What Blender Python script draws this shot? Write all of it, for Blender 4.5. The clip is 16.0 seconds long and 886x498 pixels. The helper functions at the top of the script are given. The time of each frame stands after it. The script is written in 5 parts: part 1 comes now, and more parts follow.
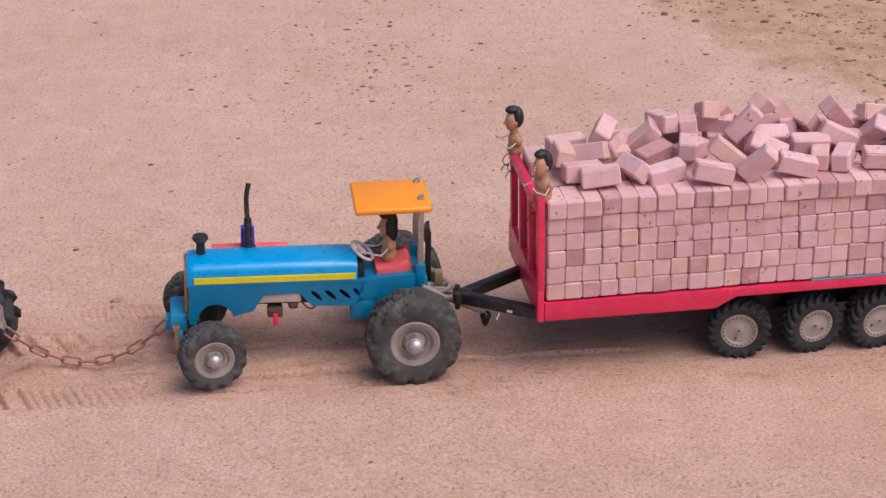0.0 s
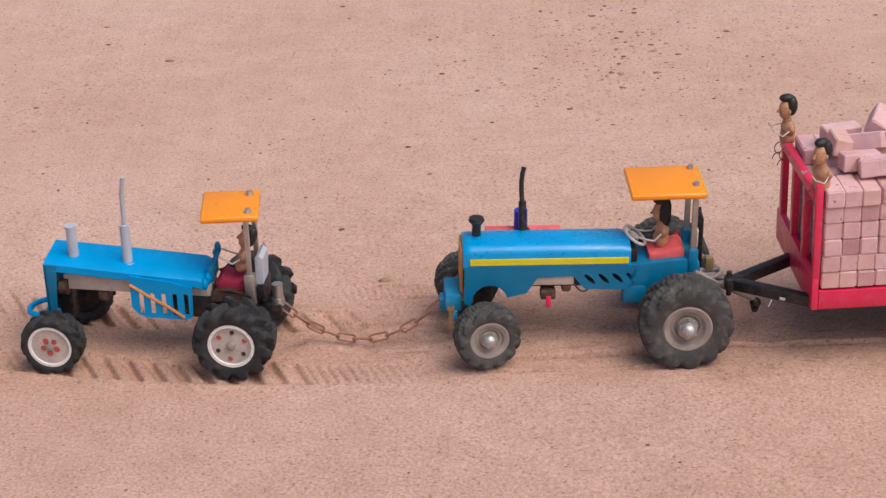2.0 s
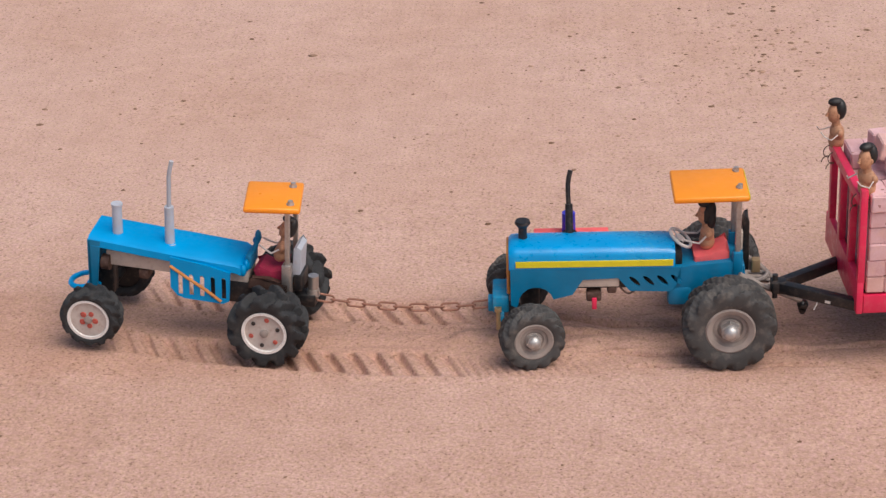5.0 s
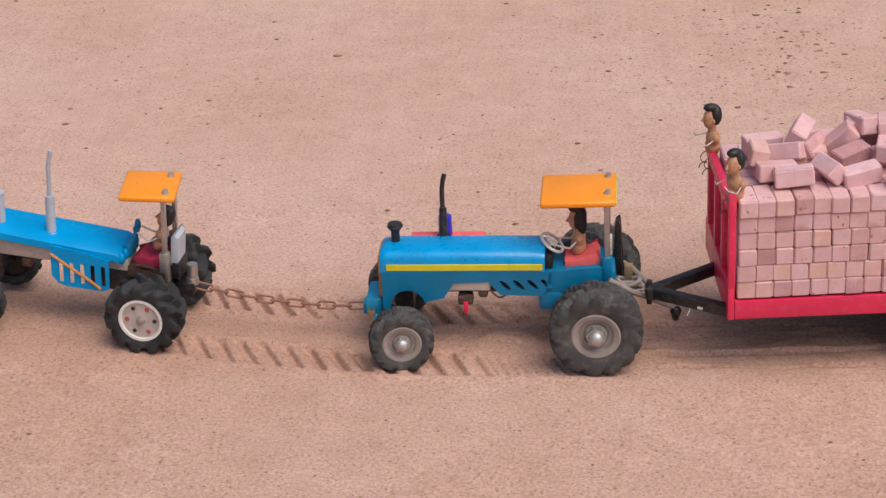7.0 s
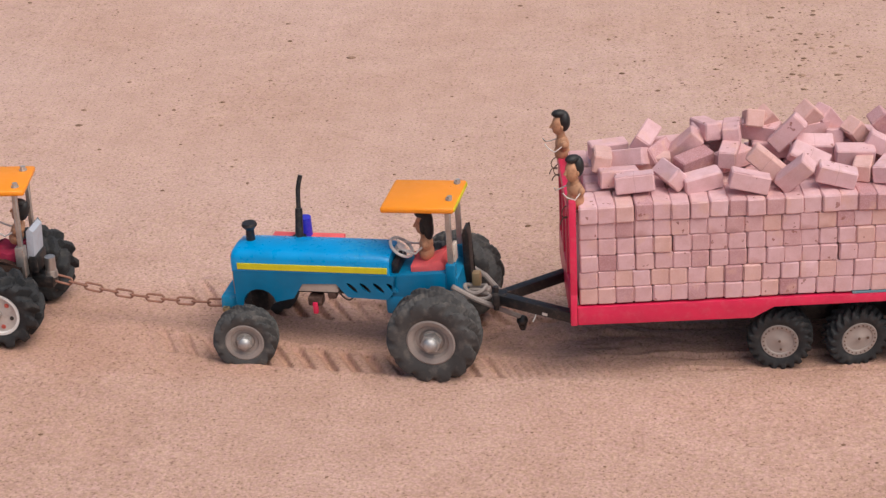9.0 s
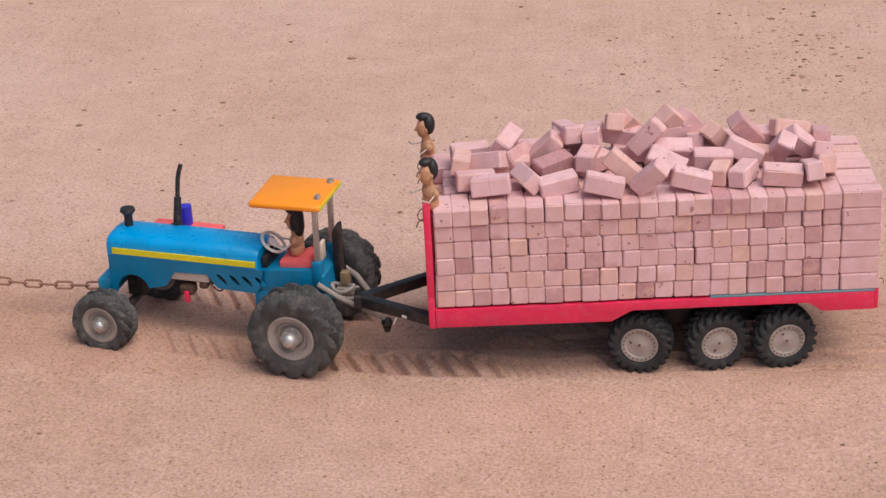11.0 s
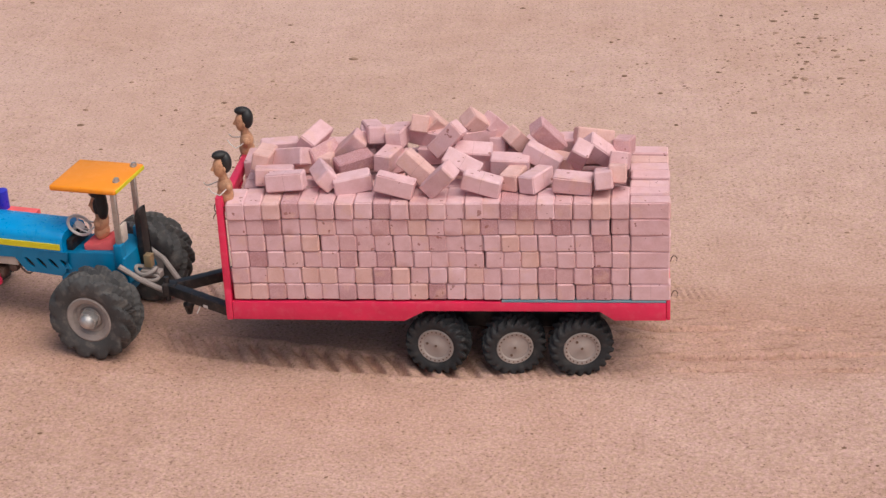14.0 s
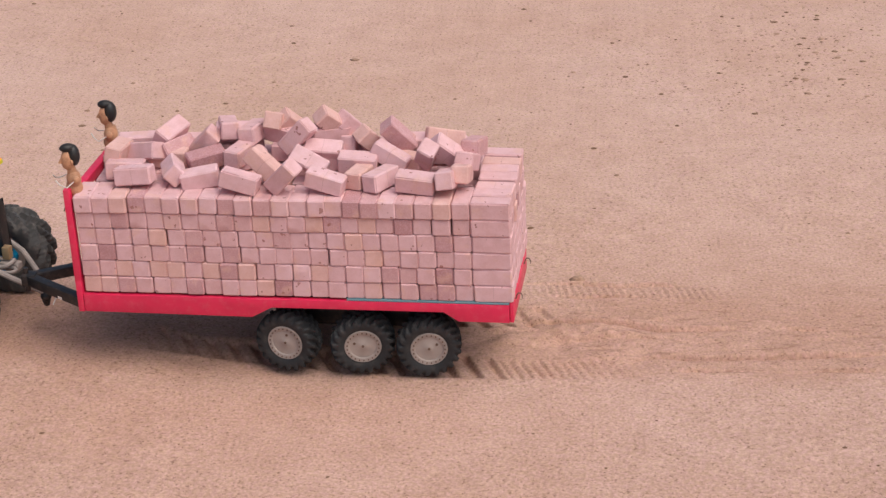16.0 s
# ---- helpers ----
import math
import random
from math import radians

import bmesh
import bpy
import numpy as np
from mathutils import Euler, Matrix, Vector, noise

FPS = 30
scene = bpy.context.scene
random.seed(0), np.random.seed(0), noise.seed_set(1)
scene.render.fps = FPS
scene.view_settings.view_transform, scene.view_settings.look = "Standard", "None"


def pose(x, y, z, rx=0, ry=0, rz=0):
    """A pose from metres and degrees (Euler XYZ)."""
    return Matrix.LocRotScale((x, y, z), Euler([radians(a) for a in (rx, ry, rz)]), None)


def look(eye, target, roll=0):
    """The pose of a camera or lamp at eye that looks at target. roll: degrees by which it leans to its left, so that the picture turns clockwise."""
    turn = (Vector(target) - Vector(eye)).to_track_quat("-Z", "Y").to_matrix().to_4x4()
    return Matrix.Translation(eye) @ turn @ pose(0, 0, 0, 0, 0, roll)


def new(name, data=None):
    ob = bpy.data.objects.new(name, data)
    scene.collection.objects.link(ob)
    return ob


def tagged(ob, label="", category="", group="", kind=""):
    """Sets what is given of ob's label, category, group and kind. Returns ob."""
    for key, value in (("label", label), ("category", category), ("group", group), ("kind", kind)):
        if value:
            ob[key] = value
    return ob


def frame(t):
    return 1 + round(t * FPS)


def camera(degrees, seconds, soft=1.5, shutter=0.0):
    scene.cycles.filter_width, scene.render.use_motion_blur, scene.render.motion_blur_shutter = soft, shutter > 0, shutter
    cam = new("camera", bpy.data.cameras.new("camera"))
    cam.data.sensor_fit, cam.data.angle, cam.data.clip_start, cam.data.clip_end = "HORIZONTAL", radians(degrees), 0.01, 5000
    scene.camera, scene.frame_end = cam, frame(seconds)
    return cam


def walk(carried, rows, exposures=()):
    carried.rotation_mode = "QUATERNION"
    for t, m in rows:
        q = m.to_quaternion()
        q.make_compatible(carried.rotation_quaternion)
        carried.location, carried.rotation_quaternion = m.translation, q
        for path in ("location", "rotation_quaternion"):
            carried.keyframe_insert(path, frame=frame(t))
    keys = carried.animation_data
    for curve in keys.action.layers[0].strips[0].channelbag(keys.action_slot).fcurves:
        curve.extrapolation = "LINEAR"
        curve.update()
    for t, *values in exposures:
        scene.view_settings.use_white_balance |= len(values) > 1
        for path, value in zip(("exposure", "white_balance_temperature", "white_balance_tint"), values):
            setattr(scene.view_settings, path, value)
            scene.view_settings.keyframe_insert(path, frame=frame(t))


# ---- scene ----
from collections import defaultdict

cam = camera(24.572, 16.0, soft=1.4)


def eye_pose(x, y, z, yaw, down, lean):
    """A camera at x, y, z that looks yaw degrees left of +y and down, with its right side lifted by lean degrees."""
    return pose(x, y, z) @ pose(0, 0, 0, 0, 0, yaw) @ pose(0, 0, 0, 90 - down, 0, 0) @ pose(0, 0, 0, 0, 0, lean)


CAM_ROWS = [
    (0.0, 0.2475, -2.6608, 1.4351, -3.808, 26.060, -0.404),
    (0.5, 0.1953, -2.6662, 1.4377, -2.186, 26.233, -0.702),
    (1.0, 0.1557, -2.6667, 1.4388, -1.034, 26.327, -0.837),
    (1.5, 0.1197, -2.6688, 1.4441, 0.321, 26.402, -1.244),
    (2.0, 0.0924, -2.6884, 1.4505, 1.390, 26.387, -1.579),
    (2.5, 0.0764, -2.7062, 1.4599, 2.447, 26.448, -1.872),
    (3.0, 0.0602, -2.7266, 1.4745, 3.317, 26.566, -2.023),
    (5.5, 0.0126, -2.7242, 1.4678, 4.630, 26.416, -2.300),
    (6.0, 0.0046, -2.7240, 1.4638, 4.707, 26.362, -2.272),
    (6.5, -0.0010, -2.7273, 1.4651, 4.817, 26.359, -2.257),
    (7.0, -0.0039, -2.7259, 1.4636, 4.959, 26.333, -2.290),
    (7.5, -0.0047, -2.7255, 1.4634, 5.158, 26.309, -2.354),
    (8.0, -0.0028, -2.7247, 1.4626, 5.320, 26.283, -2.431),
    (8.5, -0.0010, -2.7244, 1.4607, 5.418, 26.249, -2.438),
    (9.0, -0.0013, -2.7235, 1.4579, 5.411, 26.198, -2.372),
    (11.5, 0.0076, -2.7242, 1.4507, 5.561, 26.075, -2.366),
    (12.0, 0.0101, -2.7243, 1.4524, 5.616, 26.096, -2.380),
    (12.5, 0.0084, -2.7229, 1.4512, 5.596, 26.078, -2.299),
    (13.0, 0.0063, -2.7241, 1.4515, 5.576, 26.072, -2.258),
    (13.5, 0.0057, -2.7222, 1.4522, 5.571, 26.086, -2.211),
    (14.0, 0.0009, -2.7219, 1.4501, 5.490, 26.052, -2.116),
    (14.5, 0.0016, -2.7236, 1.4512, 5.521, 26.052, -2.147),
    (15.0, 0.0002, -2.7238, 1.4506, 5.506, 26.041, -2.107),
    (15.5, -0.0015, -2.7233, 1.4490, 5.481, 26.020, -2.115),
    (16.0, 0.0000, -2.7271, 1.4500, 5.501, 26.000, -2.116),
]
walk(cam, [(r[0], eye_pose(*r[1:])) for r in CAM_ROWS], exposures=[(0.0, -0.07, 5860, 12), (2.0, -0.06, 6040, 9), (16.0, -0.07, 6090, 8)])

# ---- light: a bright, lightly overcast sky ----
SUN_UP, SUN_TURN = 60.0, 128.0
world = bpy.data.worlds.new("sky")
scene.world = world
world.use_nodes = True
wn = world.node_tree
sky = wn.nodes.new("ShaderNodeTexSky")
sky.sky_type = "NISHITA"
sky.sun_disc = False
sky.sun_elevation = radians(SUN_UP)
sky.sun_rotation = radians(SUN_TURN)
sky.air_density, sky.dust_density, sky.ozone_density = 1.0, 6.5, 0.5
back = wn.nodes["Background"]
back.inputs["Strength"].default_value = 0.12
wn.links.new(sky.outputs[0], back.inputs["Color"])
sun_data = bpy.data.lights.new("sun", "SUN")
sun_data.energy = 1.6
sun_data.angle = radians(55)
sun_data.color = (1.0, 0.9, 0.8)
sun = new("sun", sun_data)
sun.matrix_world = look((0.0, 0.0, 0.0), (-math.sin(radians(SUN_TURN)) * math.cos(radians(SUN_UP)), -math.cos(radians(SUN_TURN)) * math.cos(radians(SUN_UP)), -math.sin(radians(SUN_UP))))


# ---- materials ----
def nodes_of(name):
    m = bpy.data.materials.new(name)
    m.use_nodes = True
    return m, m.node_tree.nodes, m.node_tree.links, m.node_tree.nodes["Principled BSDF"]


def noise_at(nodes, links, coord, scale, detail=4.0, rough=0.55):
    n = nodes.new("ShaderNodeTexNoise")
    n.inputs["Scale"].default_value = scale
    n.inputs["Detail"].default_value = detail
    n.inputs["Roughness"].default_value = rough
    links.new(coord, n.inputs["Vector"])
    return n.outputs["Fac"]


def ramp(nodes, links, fac, a, b, ca=(0, 0, 0, 1), cb=(1, 1, 1, 1)):
    r = nodes.new("ShaderNodeValToRGB")
    r.color_ramp.elements[0].position, r.color_ramp.elements[1].position = a, b
    r.color_ramp.elements[0].color, r.color_ramp.elements[1].color = ca, cb
    links.new(fac, r.inputs["Fac"])
    return r.outputs["Color"]


def mix(nodes, links, fac, a, b, kind="MIX"):
    n = nodes.new("ShaderNodeMix")
    n.data_type, n.blend_type = "RGBA", kind
    for sock, v in ((n.inputs[0], fac), (n.inputs[6], a), (n.inputs[7], b)):
        if isinstance(v, (int, float)):
            sock.default_value = v
        elif isinstance(v, tuple):
            sock.default_value = (*v[:3], 1)
        else:
            links.new(v, sock)
    return n.outputs[2]


def bump(nodes, links, bsdf, height, strength, dist):
    b = nodes.new("ShaderNodeBump")
    b.inputs["Strength"].default_value, b.inputs["Distance"].default_value = strength, dist
    links.new(height, b.inputs["Height"])
    links.new(b.outputs[0], bsdf.inputs["Normal"])


def surface(name, base, rough=0.5, metal=0.0, dirt=(0.45, 0.3, 0.23), dirt_amount=0.3, vary=0.15, grain=120.0, relief=0.3, coat=0.0, per_object=0.0, gloss=0.5, worn=None):
    """Paint, wood, rubber or metal: a base colour with soft variation, patches of sand dust and fine relief."""
    m, nodes, links, bsdf = nodes_of(name)
    coord = nodes.new("ShaderNodeTexCoord").outputs["Object"]
    big = noise_at(nodes, links, coord, grain * 0.22, 3)
    fine = noise_at(nodes, links, coord, grain, 5, 0.65)
    dark = tuple(c * (1 - vary) for c in base)
    light = tuple(min(1, c * (1 + vary)) for c in base)
    col = ramp(nodes, links, big, 0.3, 0.7, (*dark, 1), (*light, 1))
    if per_object:
        info = nodes.new("ShaderNodeObjectInfo")
        shade = ramp(nodes, links, info.outputs["Random"], 0, 1, (1 - per_object,) * 3 + (1,), (1 + per_object,) * 3 + (1,))
        col = mix(nodes, links, 1.0, col, shade, "MULTIPLY")
    amount = ramp(nodes, links, fine, 0.5, 0.72, (0, 0, 0, 1), (dirt_amount,) * 3 + (1,))
    col = mix(nodes, links, amount, col, dirt)
    if worn:
        away = nodes.new("ShaderNodeVectorMath")
        away.operation = "DISTANCE"
        links.new(coord, away.inputs[0])
        away.inputs[1].default_value = worn[0]
        near = nodes.new("ShaderNodeMapRange")
        links.new(away.outputs["Value"], near.inputs["Value"])
        near.inputs["From Min"].default_value, near.inputs["From Max"].default_value = worn[1], worn[1] * 0.25
        chips = nodes.new("ShaderNodeMath")
        chips.operation = "MULTIPLY"
        links.new(near.outputs["Result"], chips.inputs[0])
        links.new(ramp(nodes, links, noise_at(nodes, links, coord, 190.0, 6, 0.75), 0.49, 0.60), chips.inputs[1])
        col = mix(nodes, links, chips.outputs[0], col, worn[2])
    links.new(col, bsdf.inputs["Base Color"])
    rr = ramp(nodes, links, fine, 0.3, 0.75, (max(0.02, rough - 0.12),) * 3 + (1,), (min(1, rough + 0.25),) * 3 + (1,))
    links.new(rr, bsdf.inputs["Roughness"])
    bsdf.inputs["Metallic"].default_value = metal
    bsdf.inputs["Coat Weight"].default_value = coat
    bsdf.inputs["Specular IOR Level"].default_value = gloss
    bsdf.inputs["Coat Roughness"].default_value = 0.15
    bump(nodes, links, bsdf, fine, relief, 0.0006)
    return m


def sand_material():
    m, nodes, links, bsdf = nodes_of("sand")
    coord = nodes.new("ShaderNodeNewGeometry").outputs["Position"]
    grain = noise_at(nodes, links, coord, 215.0, 4, 0.7)
    speck = noise_at(nodes, links, coord, 190.0, 2, 0.6)
    mid = noise_at(nodes, links, coord, 14.0, 5, 0.6)
    large = noise_at(nodes, links, coord, 1.7, 4, 0.55)
    tone = ramp(nodes, links, large, 0.3, 0.7, (0.535, 0.352, 0.275, 1), (0.60, 0.42, 0.352, 1))
    tone2 = ramp(nodes, links, mid, 0.3, 0.75, (0.935, 0.92, 0.905, 1), (1.05, 1.05, 1.05, 1))
    col = mix(nodes, links, 1.0, tone, tone2, "MULTIPLY")
    g = ramp(nodes, links, grain, 0.3, 0.7, (0.64, 0.58, 0.52, 1), (1.27, 1.25, 1.27, 1))
    sep = nodes.new("ShaderNodeSeparateXYZ")
    links.new(coord, sep.inputs[0])
    loose = nodes.new("ShaderNodeMapRange")
    links.new(sep.outputs["Y"], loose.inputs["Value"])
    for key, v in (("From Min", 0.05), ("From Max", 0.75), ("To Min", 0.80), ("To Max", 0.42)):
        loose.inputs[key].default_value = v
    col = mix(nodes, links, loose.outputs["Result"], col, g, "MULTIPLY")
    stretch = nodes.new("ShaderNodeVectorMath")
    stretch.operation = "MULTIPLY"
    links.new(coord, stretch.inputs[0])
    stretch.inputs[1].default_value = (0.55, 1.0, 1.0)
    hue = noise_at(nodes, links, coord, 120.0, 3, 0.6)
    col = mix(nodes, links, 1.0, col, ramp(nodes, links, hue, 0.36, 0.64, (0.985, 1.0, 0.93, 1), (1.01, 0.985, 1.05, 1)), "MULTIPLY")
    streak = noise_at(nodes, links, stretch.outputs[0], 34.0, 5, 0.65)
    col = mix(nodes, links, 1.0, col, ramp(nodes, links, streak, 0.32, 0.68, (0.965, 0.96, 0.955, 1), (1.025, 1.025, 1.025, 1)), "MULTIPLY")
    dark = ramp(nodes, links, speck, 0.605, 0.66, (0, 0, 0, 1), (0.62, 0.62, 0.62, 1))
    col = mix(nodes, links, dark, col, (0.2, 0.115, 0.075))
    # darker towards the front; browner churned sand along the tracks, with shade painted in
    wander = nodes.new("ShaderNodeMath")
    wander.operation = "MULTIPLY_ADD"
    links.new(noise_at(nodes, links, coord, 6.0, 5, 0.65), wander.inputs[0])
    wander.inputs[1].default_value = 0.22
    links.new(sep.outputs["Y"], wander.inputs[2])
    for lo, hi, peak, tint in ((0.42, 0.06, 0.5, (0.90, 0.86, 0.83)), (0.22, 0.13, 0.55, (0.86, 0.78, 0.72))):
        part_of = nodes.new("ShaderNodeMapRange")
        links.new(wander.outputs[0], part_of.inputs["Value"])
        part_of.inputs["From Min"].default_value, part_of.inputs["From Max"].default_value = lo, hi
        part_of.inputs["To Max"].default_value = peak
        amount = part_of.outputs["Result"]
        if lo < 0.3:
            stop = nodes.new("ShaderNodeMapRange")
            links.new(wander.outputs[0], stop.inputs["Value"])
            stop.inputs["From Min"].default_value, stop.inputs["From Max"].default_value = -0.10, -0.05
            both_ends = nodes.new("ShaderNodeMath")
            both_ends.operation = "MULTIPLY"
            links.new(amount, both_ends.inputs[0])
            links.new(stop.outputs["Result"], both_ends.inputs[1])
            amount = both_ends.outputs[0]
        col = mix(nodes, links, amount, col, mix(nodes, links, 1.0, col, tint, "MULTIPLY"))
    # damp brown earth laid bare in thin broken lines along the tracks
    longer = nodes.new("ShaderNodeVectorMath")
    longer.operation = "MULTIPLY"
    links.new(coord, longer.inputs[0])
    longer.inputs[1].default_value = (0.22, 1.0, 1.0)
    bare = ramp(nodes, links, noise_at(nodes, links, longer.outputs[0], 66.0, 6, 0.76), 0.565, 0.62, (0, 0, 0, 1), (1, 1, 1, 1))
    behind = nodes.new("ShaderNodeMapRange")
    links.new(sep.outputs["X"], behind.inputs["Value"])
    behind.inputs["From Min"].default_value, behind.inputs["From Max"].default_value = -0.28, -0.02
    trailed = nodes.new("ShaderNodeMath")
    trailed.operation = "MULTIPLY"
    links.new(bare, trailed.inputs[0])
    links.new(behind.outputs["Result"], trailed.inputs[1])
    keep = nodes.new("ShaderNodeMath")
    keep.operation = "MULTIPLY"
    links.new(trailed.outputs[0], keep.inputs[0])
    links.new(amount, keep.inputs[1])
    col = mix(nodes, links, keep.outputs[0], col, (0.25, 0.13, 0.085))
    # brown loose earth beyond an uneven line at the back
    line = nodes.new("ShaderNodeMath")
    line.operation = "MULTIPLY_ADD"
    links.new(sep.outputs["X"], line.inputs[0])
    line.inputs[1].default_value = 1.82
    links.new(sep.outputs["Y"], line.inputs[2])
    edge = nodes.new("ShaderNodeMath")
    edge.operation = "MULTIPLY_ADD"
    links.new(noise_at(nodes, links, coord, 5.0, 4, 0.65), edge.inputs[0])
    edge.inputs[1].default_value = 0.55
    links.new(line.outputs[0], edge.inputs[2])
    mask = nodes.new("ShaderNodeMapRange")
    links.new(edge.outputs[0], mask.inputs["Value"])
    mask.inputs["From Min"].default_value, mask.inputs["From Max"].default_value = 3.36, 3.52
    mask.inputs["To Max"].default_value = 0.9
    earth = mix(nodes, links, 1.0, ramp(nodes, links, mid, 0.3, 0.7, (0.37, 0.225, 0.145, 1), (0.56, 0.37, 0.265, 1)), g, "MULTIPLY")
    col = mix(nodes, links, mask.outputs["Result"], col, earth)
    links.new(col, bsdf.inputs["Base Color"])
    bsdf.inputs["Roughness"].default_value = 0.95
    bsdf.inputs["Specular IOR Level"].default_value = 0.15
    both = nodes.new("ShaderNodeMath")
    both.operation = "MULTIPLY_ADD"
    links.new(mid, both.inputs[0])
    both.inputs[1].default_value = 1.2
    links.new(grain, both.inputs[2])
    bump(nodes, links, bsdf, both.outputs[0], 0.5, 0.0014)
    return m


def grit_material():
    """Crumbs of dry earth, each of its own brown."""
    m, nodes, links, bsdf = nodes_of("brown_grit")
    geo = nodes.new("ShaderNodeNewGeometry")
    tone = ramp(nodes, links, geo.outputs["Random Per Island"], 0.15, 1.0, (0.19, 0.11, 0.07, 1), (0.46, 0.30, 0.215, 1))
    fine = noise_at(nodes, links, geo.outputs["Position"], 240.0, 4, 0.65)
    links.new(mix(nodes, links, 1.0, tone, ramp(nodes, links, fine, 0.3, 0.7, (0.7, 0.68, 0.66, 1), (1.25, 1.25, 1.25, 1)), "MULTIPLY"), bsdf.inputs["Base Color"])
    bsdf.inputs["Roughness"].default_value = 0.95
    bsdf.inputs["Specular IOR Level"].default_value = 0.15
    bump(nodes, links, bsdf, fine, 0.6, 0.0012)
    return m


def brick_material():
    m, nodes, links, bsdf = nodes_of("pink_fired_clay")
    coord = nodes.new("ShaderNodeTexCoord").outputs["Object"]
    info = nodes.new("ShaderNodeObjectInfo")
    spread = nodes.new("ShaderNodeVectorMath")
    spread.operation = "ADD"
    links.new(coord, spread.inputs[0])
    cx = nodes.new("ShaderNodeCombineXYZ")
    links.new(info.outputs["Random"], cx.inputs[0])
    links.new(info.outputs["Random"], cx.inputs[2])
    links.new(cx.outputs[0], spread.inputs[1])
    where = spread.outputs[0]
    big = noise_at(nodes, links, where, 60.0, 3)
    fine = noise_at(nodes, links, where, 420.0, 5, 0.7)
    tone = nodes.new("ShaderNodeValToRGB")
    els = tone.color_ramp.elements
    els[0].position, els[0].color = 0.0, (0.436, 0.225, 0.238, 1)
    els[1].position, els[1].color = 1.0, (0.693, 0.429, 0.380, 1)
    for p, c in ((0.04, (0.525, 0.290, 0.304, 1)), (0.12, (0.624, 0.375, 0.380, 1)), (0.22, (0.673, 0.420, 0.430, 1)), (0.5, (0.693, 0.440, 0.456, 1)), (0.76, (0.733, 0.485, 0.507, 1)), (0.88, (0.693, 0.429, 0.390, 1))):
        e = els.new(p)
        e.color = c
    links.new(info.outputs["Random"], tone.inputs["Fac"])
    blot = ramp(nodes, links, big, 0.3, 0.72, (0.92, 0.86, 0.83, 1), (1.05, 1.06, 1.07, 1))
    col = mix(nodes, links, 1.0, tone.outputs["Color"], blot, "MULTIPLY")
    tan = ramp(nodes, links, noise_at(nodes, links, where, 44.0, 3), 0.55, 0.70, (0, 0, 0, 1), (0.5, 0.5, 0.5, 1))
    col = mix(nodes, links, tan, col, (0.70, 0.42, 0.33))
    chip = ramp(nodes, links, noise_at(nodes, links, where, 78.0, 2), 0.695, 0.715, (0, 0, 0, 1), (0.8, 0.8, 0.8, 1))
    col = mix(nodes, links, chip, col, (0.30, 0.11, 0.085))
    # a fine scored line across the middle of some bricks
    axes = nodes.new("ShaderNodeSeparateXYZ")
    links.new(coord, axes.inputs[0])
    bent = nodes.new("ShaderNodeMath")
    bent.operation = "MULTIPLY_ADD"
    links.new(big, bent.inputs[0])
    bent.inputs[1].default_value, bent.inputs[2].default_value = 0.004, -0.002
    off = nodes.new("ShaderNodeMath")
    off.operation = "ADD"
    links.new(axes.outputs["X"], off.inputs[0])
    links.new(bent.outputs[0], off.inputs[1])
    near = nodes.new("ShaderNodeMath")
    near.operation = "COMPARE"
    links.new(off.outputs[0], near.inputs[0])
    near.inputs[1].default_value, near.inputs[2].default_value = 0.0, 0.0005
    some = nodes.new("ShaderNodeMath")
    some.operation = "MULTIPLY"
    links.new(near.outputs[0], some.inputs[0])
    links.new(ramp(nodes, links, info.outputs["Random"], 0.62, 0.63, (0, 0, 0, 1), (0.28, 0.28, 0.28, 1)), some.inputs[1])
    col = mix(nodes, links, some.outputs[0], col, (0.36, 0.17, 0.15))
    dust = ramp(nodes, links, fine, 0.45, 0.7, (0, 0, 0, 1), (0.35, 0.35, 0.35, 1))
    col = mix(nodes, links, dust, col, (0.77, 0.55, 0.57))
    links.new(col, bsdf.inputs["Base Color"])
    bsdf.inputs["Roughness"].default_value = 0.92
    bsdf.inputs["Specular IOR Level"].default_value = 0.2
    bump(nodes, links, bsdf, fine, 0.6, 0.0009)
    return m


DUST = (0.47, 0.32, 0.25)
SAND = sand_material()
BRICK = brick_material()
BLUE = surface("bright_blue_paint", (0.0005, 0.285, 0.64), 0.42, dirt=(0.002, 0.34, 0.7), dirt_amount=0.3, vary=0.08, grain=90, relief=0.12, gloss=0.3)
BLUE_SCUFFED = surface("scuffed_blue_paint", (0.0005, 0.285, 0.64), 0.30, dirt=(0.002, 0.34, 0.7), dirt_amount=0.3, vary=0.08, grain=90, relief=0.15, gloss=0.5, coat=0.25, worn=((-0.125, -0.012, 0.160), 0.045, (0.05, 0.36, 0.62)))
BLUE_DEEP = surface("darker_blue", (0.0005, 0.17, 0.34), 0.45, dirt=(0.06, 0.2, 0.32), dirt_amount=0.2, vary=0.15, grain=110, relief=0.2)
BLUE_WEAR = surface("dusty_blue_paint", (0.004, 0.24, 0.44), 0.6, dirt=DUST, dirt_amount=0.2, vary=0.2, grain=140, relief=0.4)
VIOLET = surface("violet_plastic", (0.03, 0.03, 0.5), 0.35, dirt_amount=0.1, vary=0.1)
YELLOW = surface("yellow_tape", (0.72, 0.62, 0.01), 0.45, dirt=(0.4, 0.36, 0.05), dirt_amount=0.25, vary=0.06, grain=200, relief=0.1)
ORANGE = surface("orange_plastic", (0.92, 0.29, 0.004), 0.38, dirt=(0.9, 0.45, 0.1), dirt_amount=0.22, vary=0.05, grain=70, relief=0.12, coat=0.2)
ORANGE_TAPE = surface("orange_tape", (0.55, 0.22, 0.05), 0.5, dirt_amount=0.2)
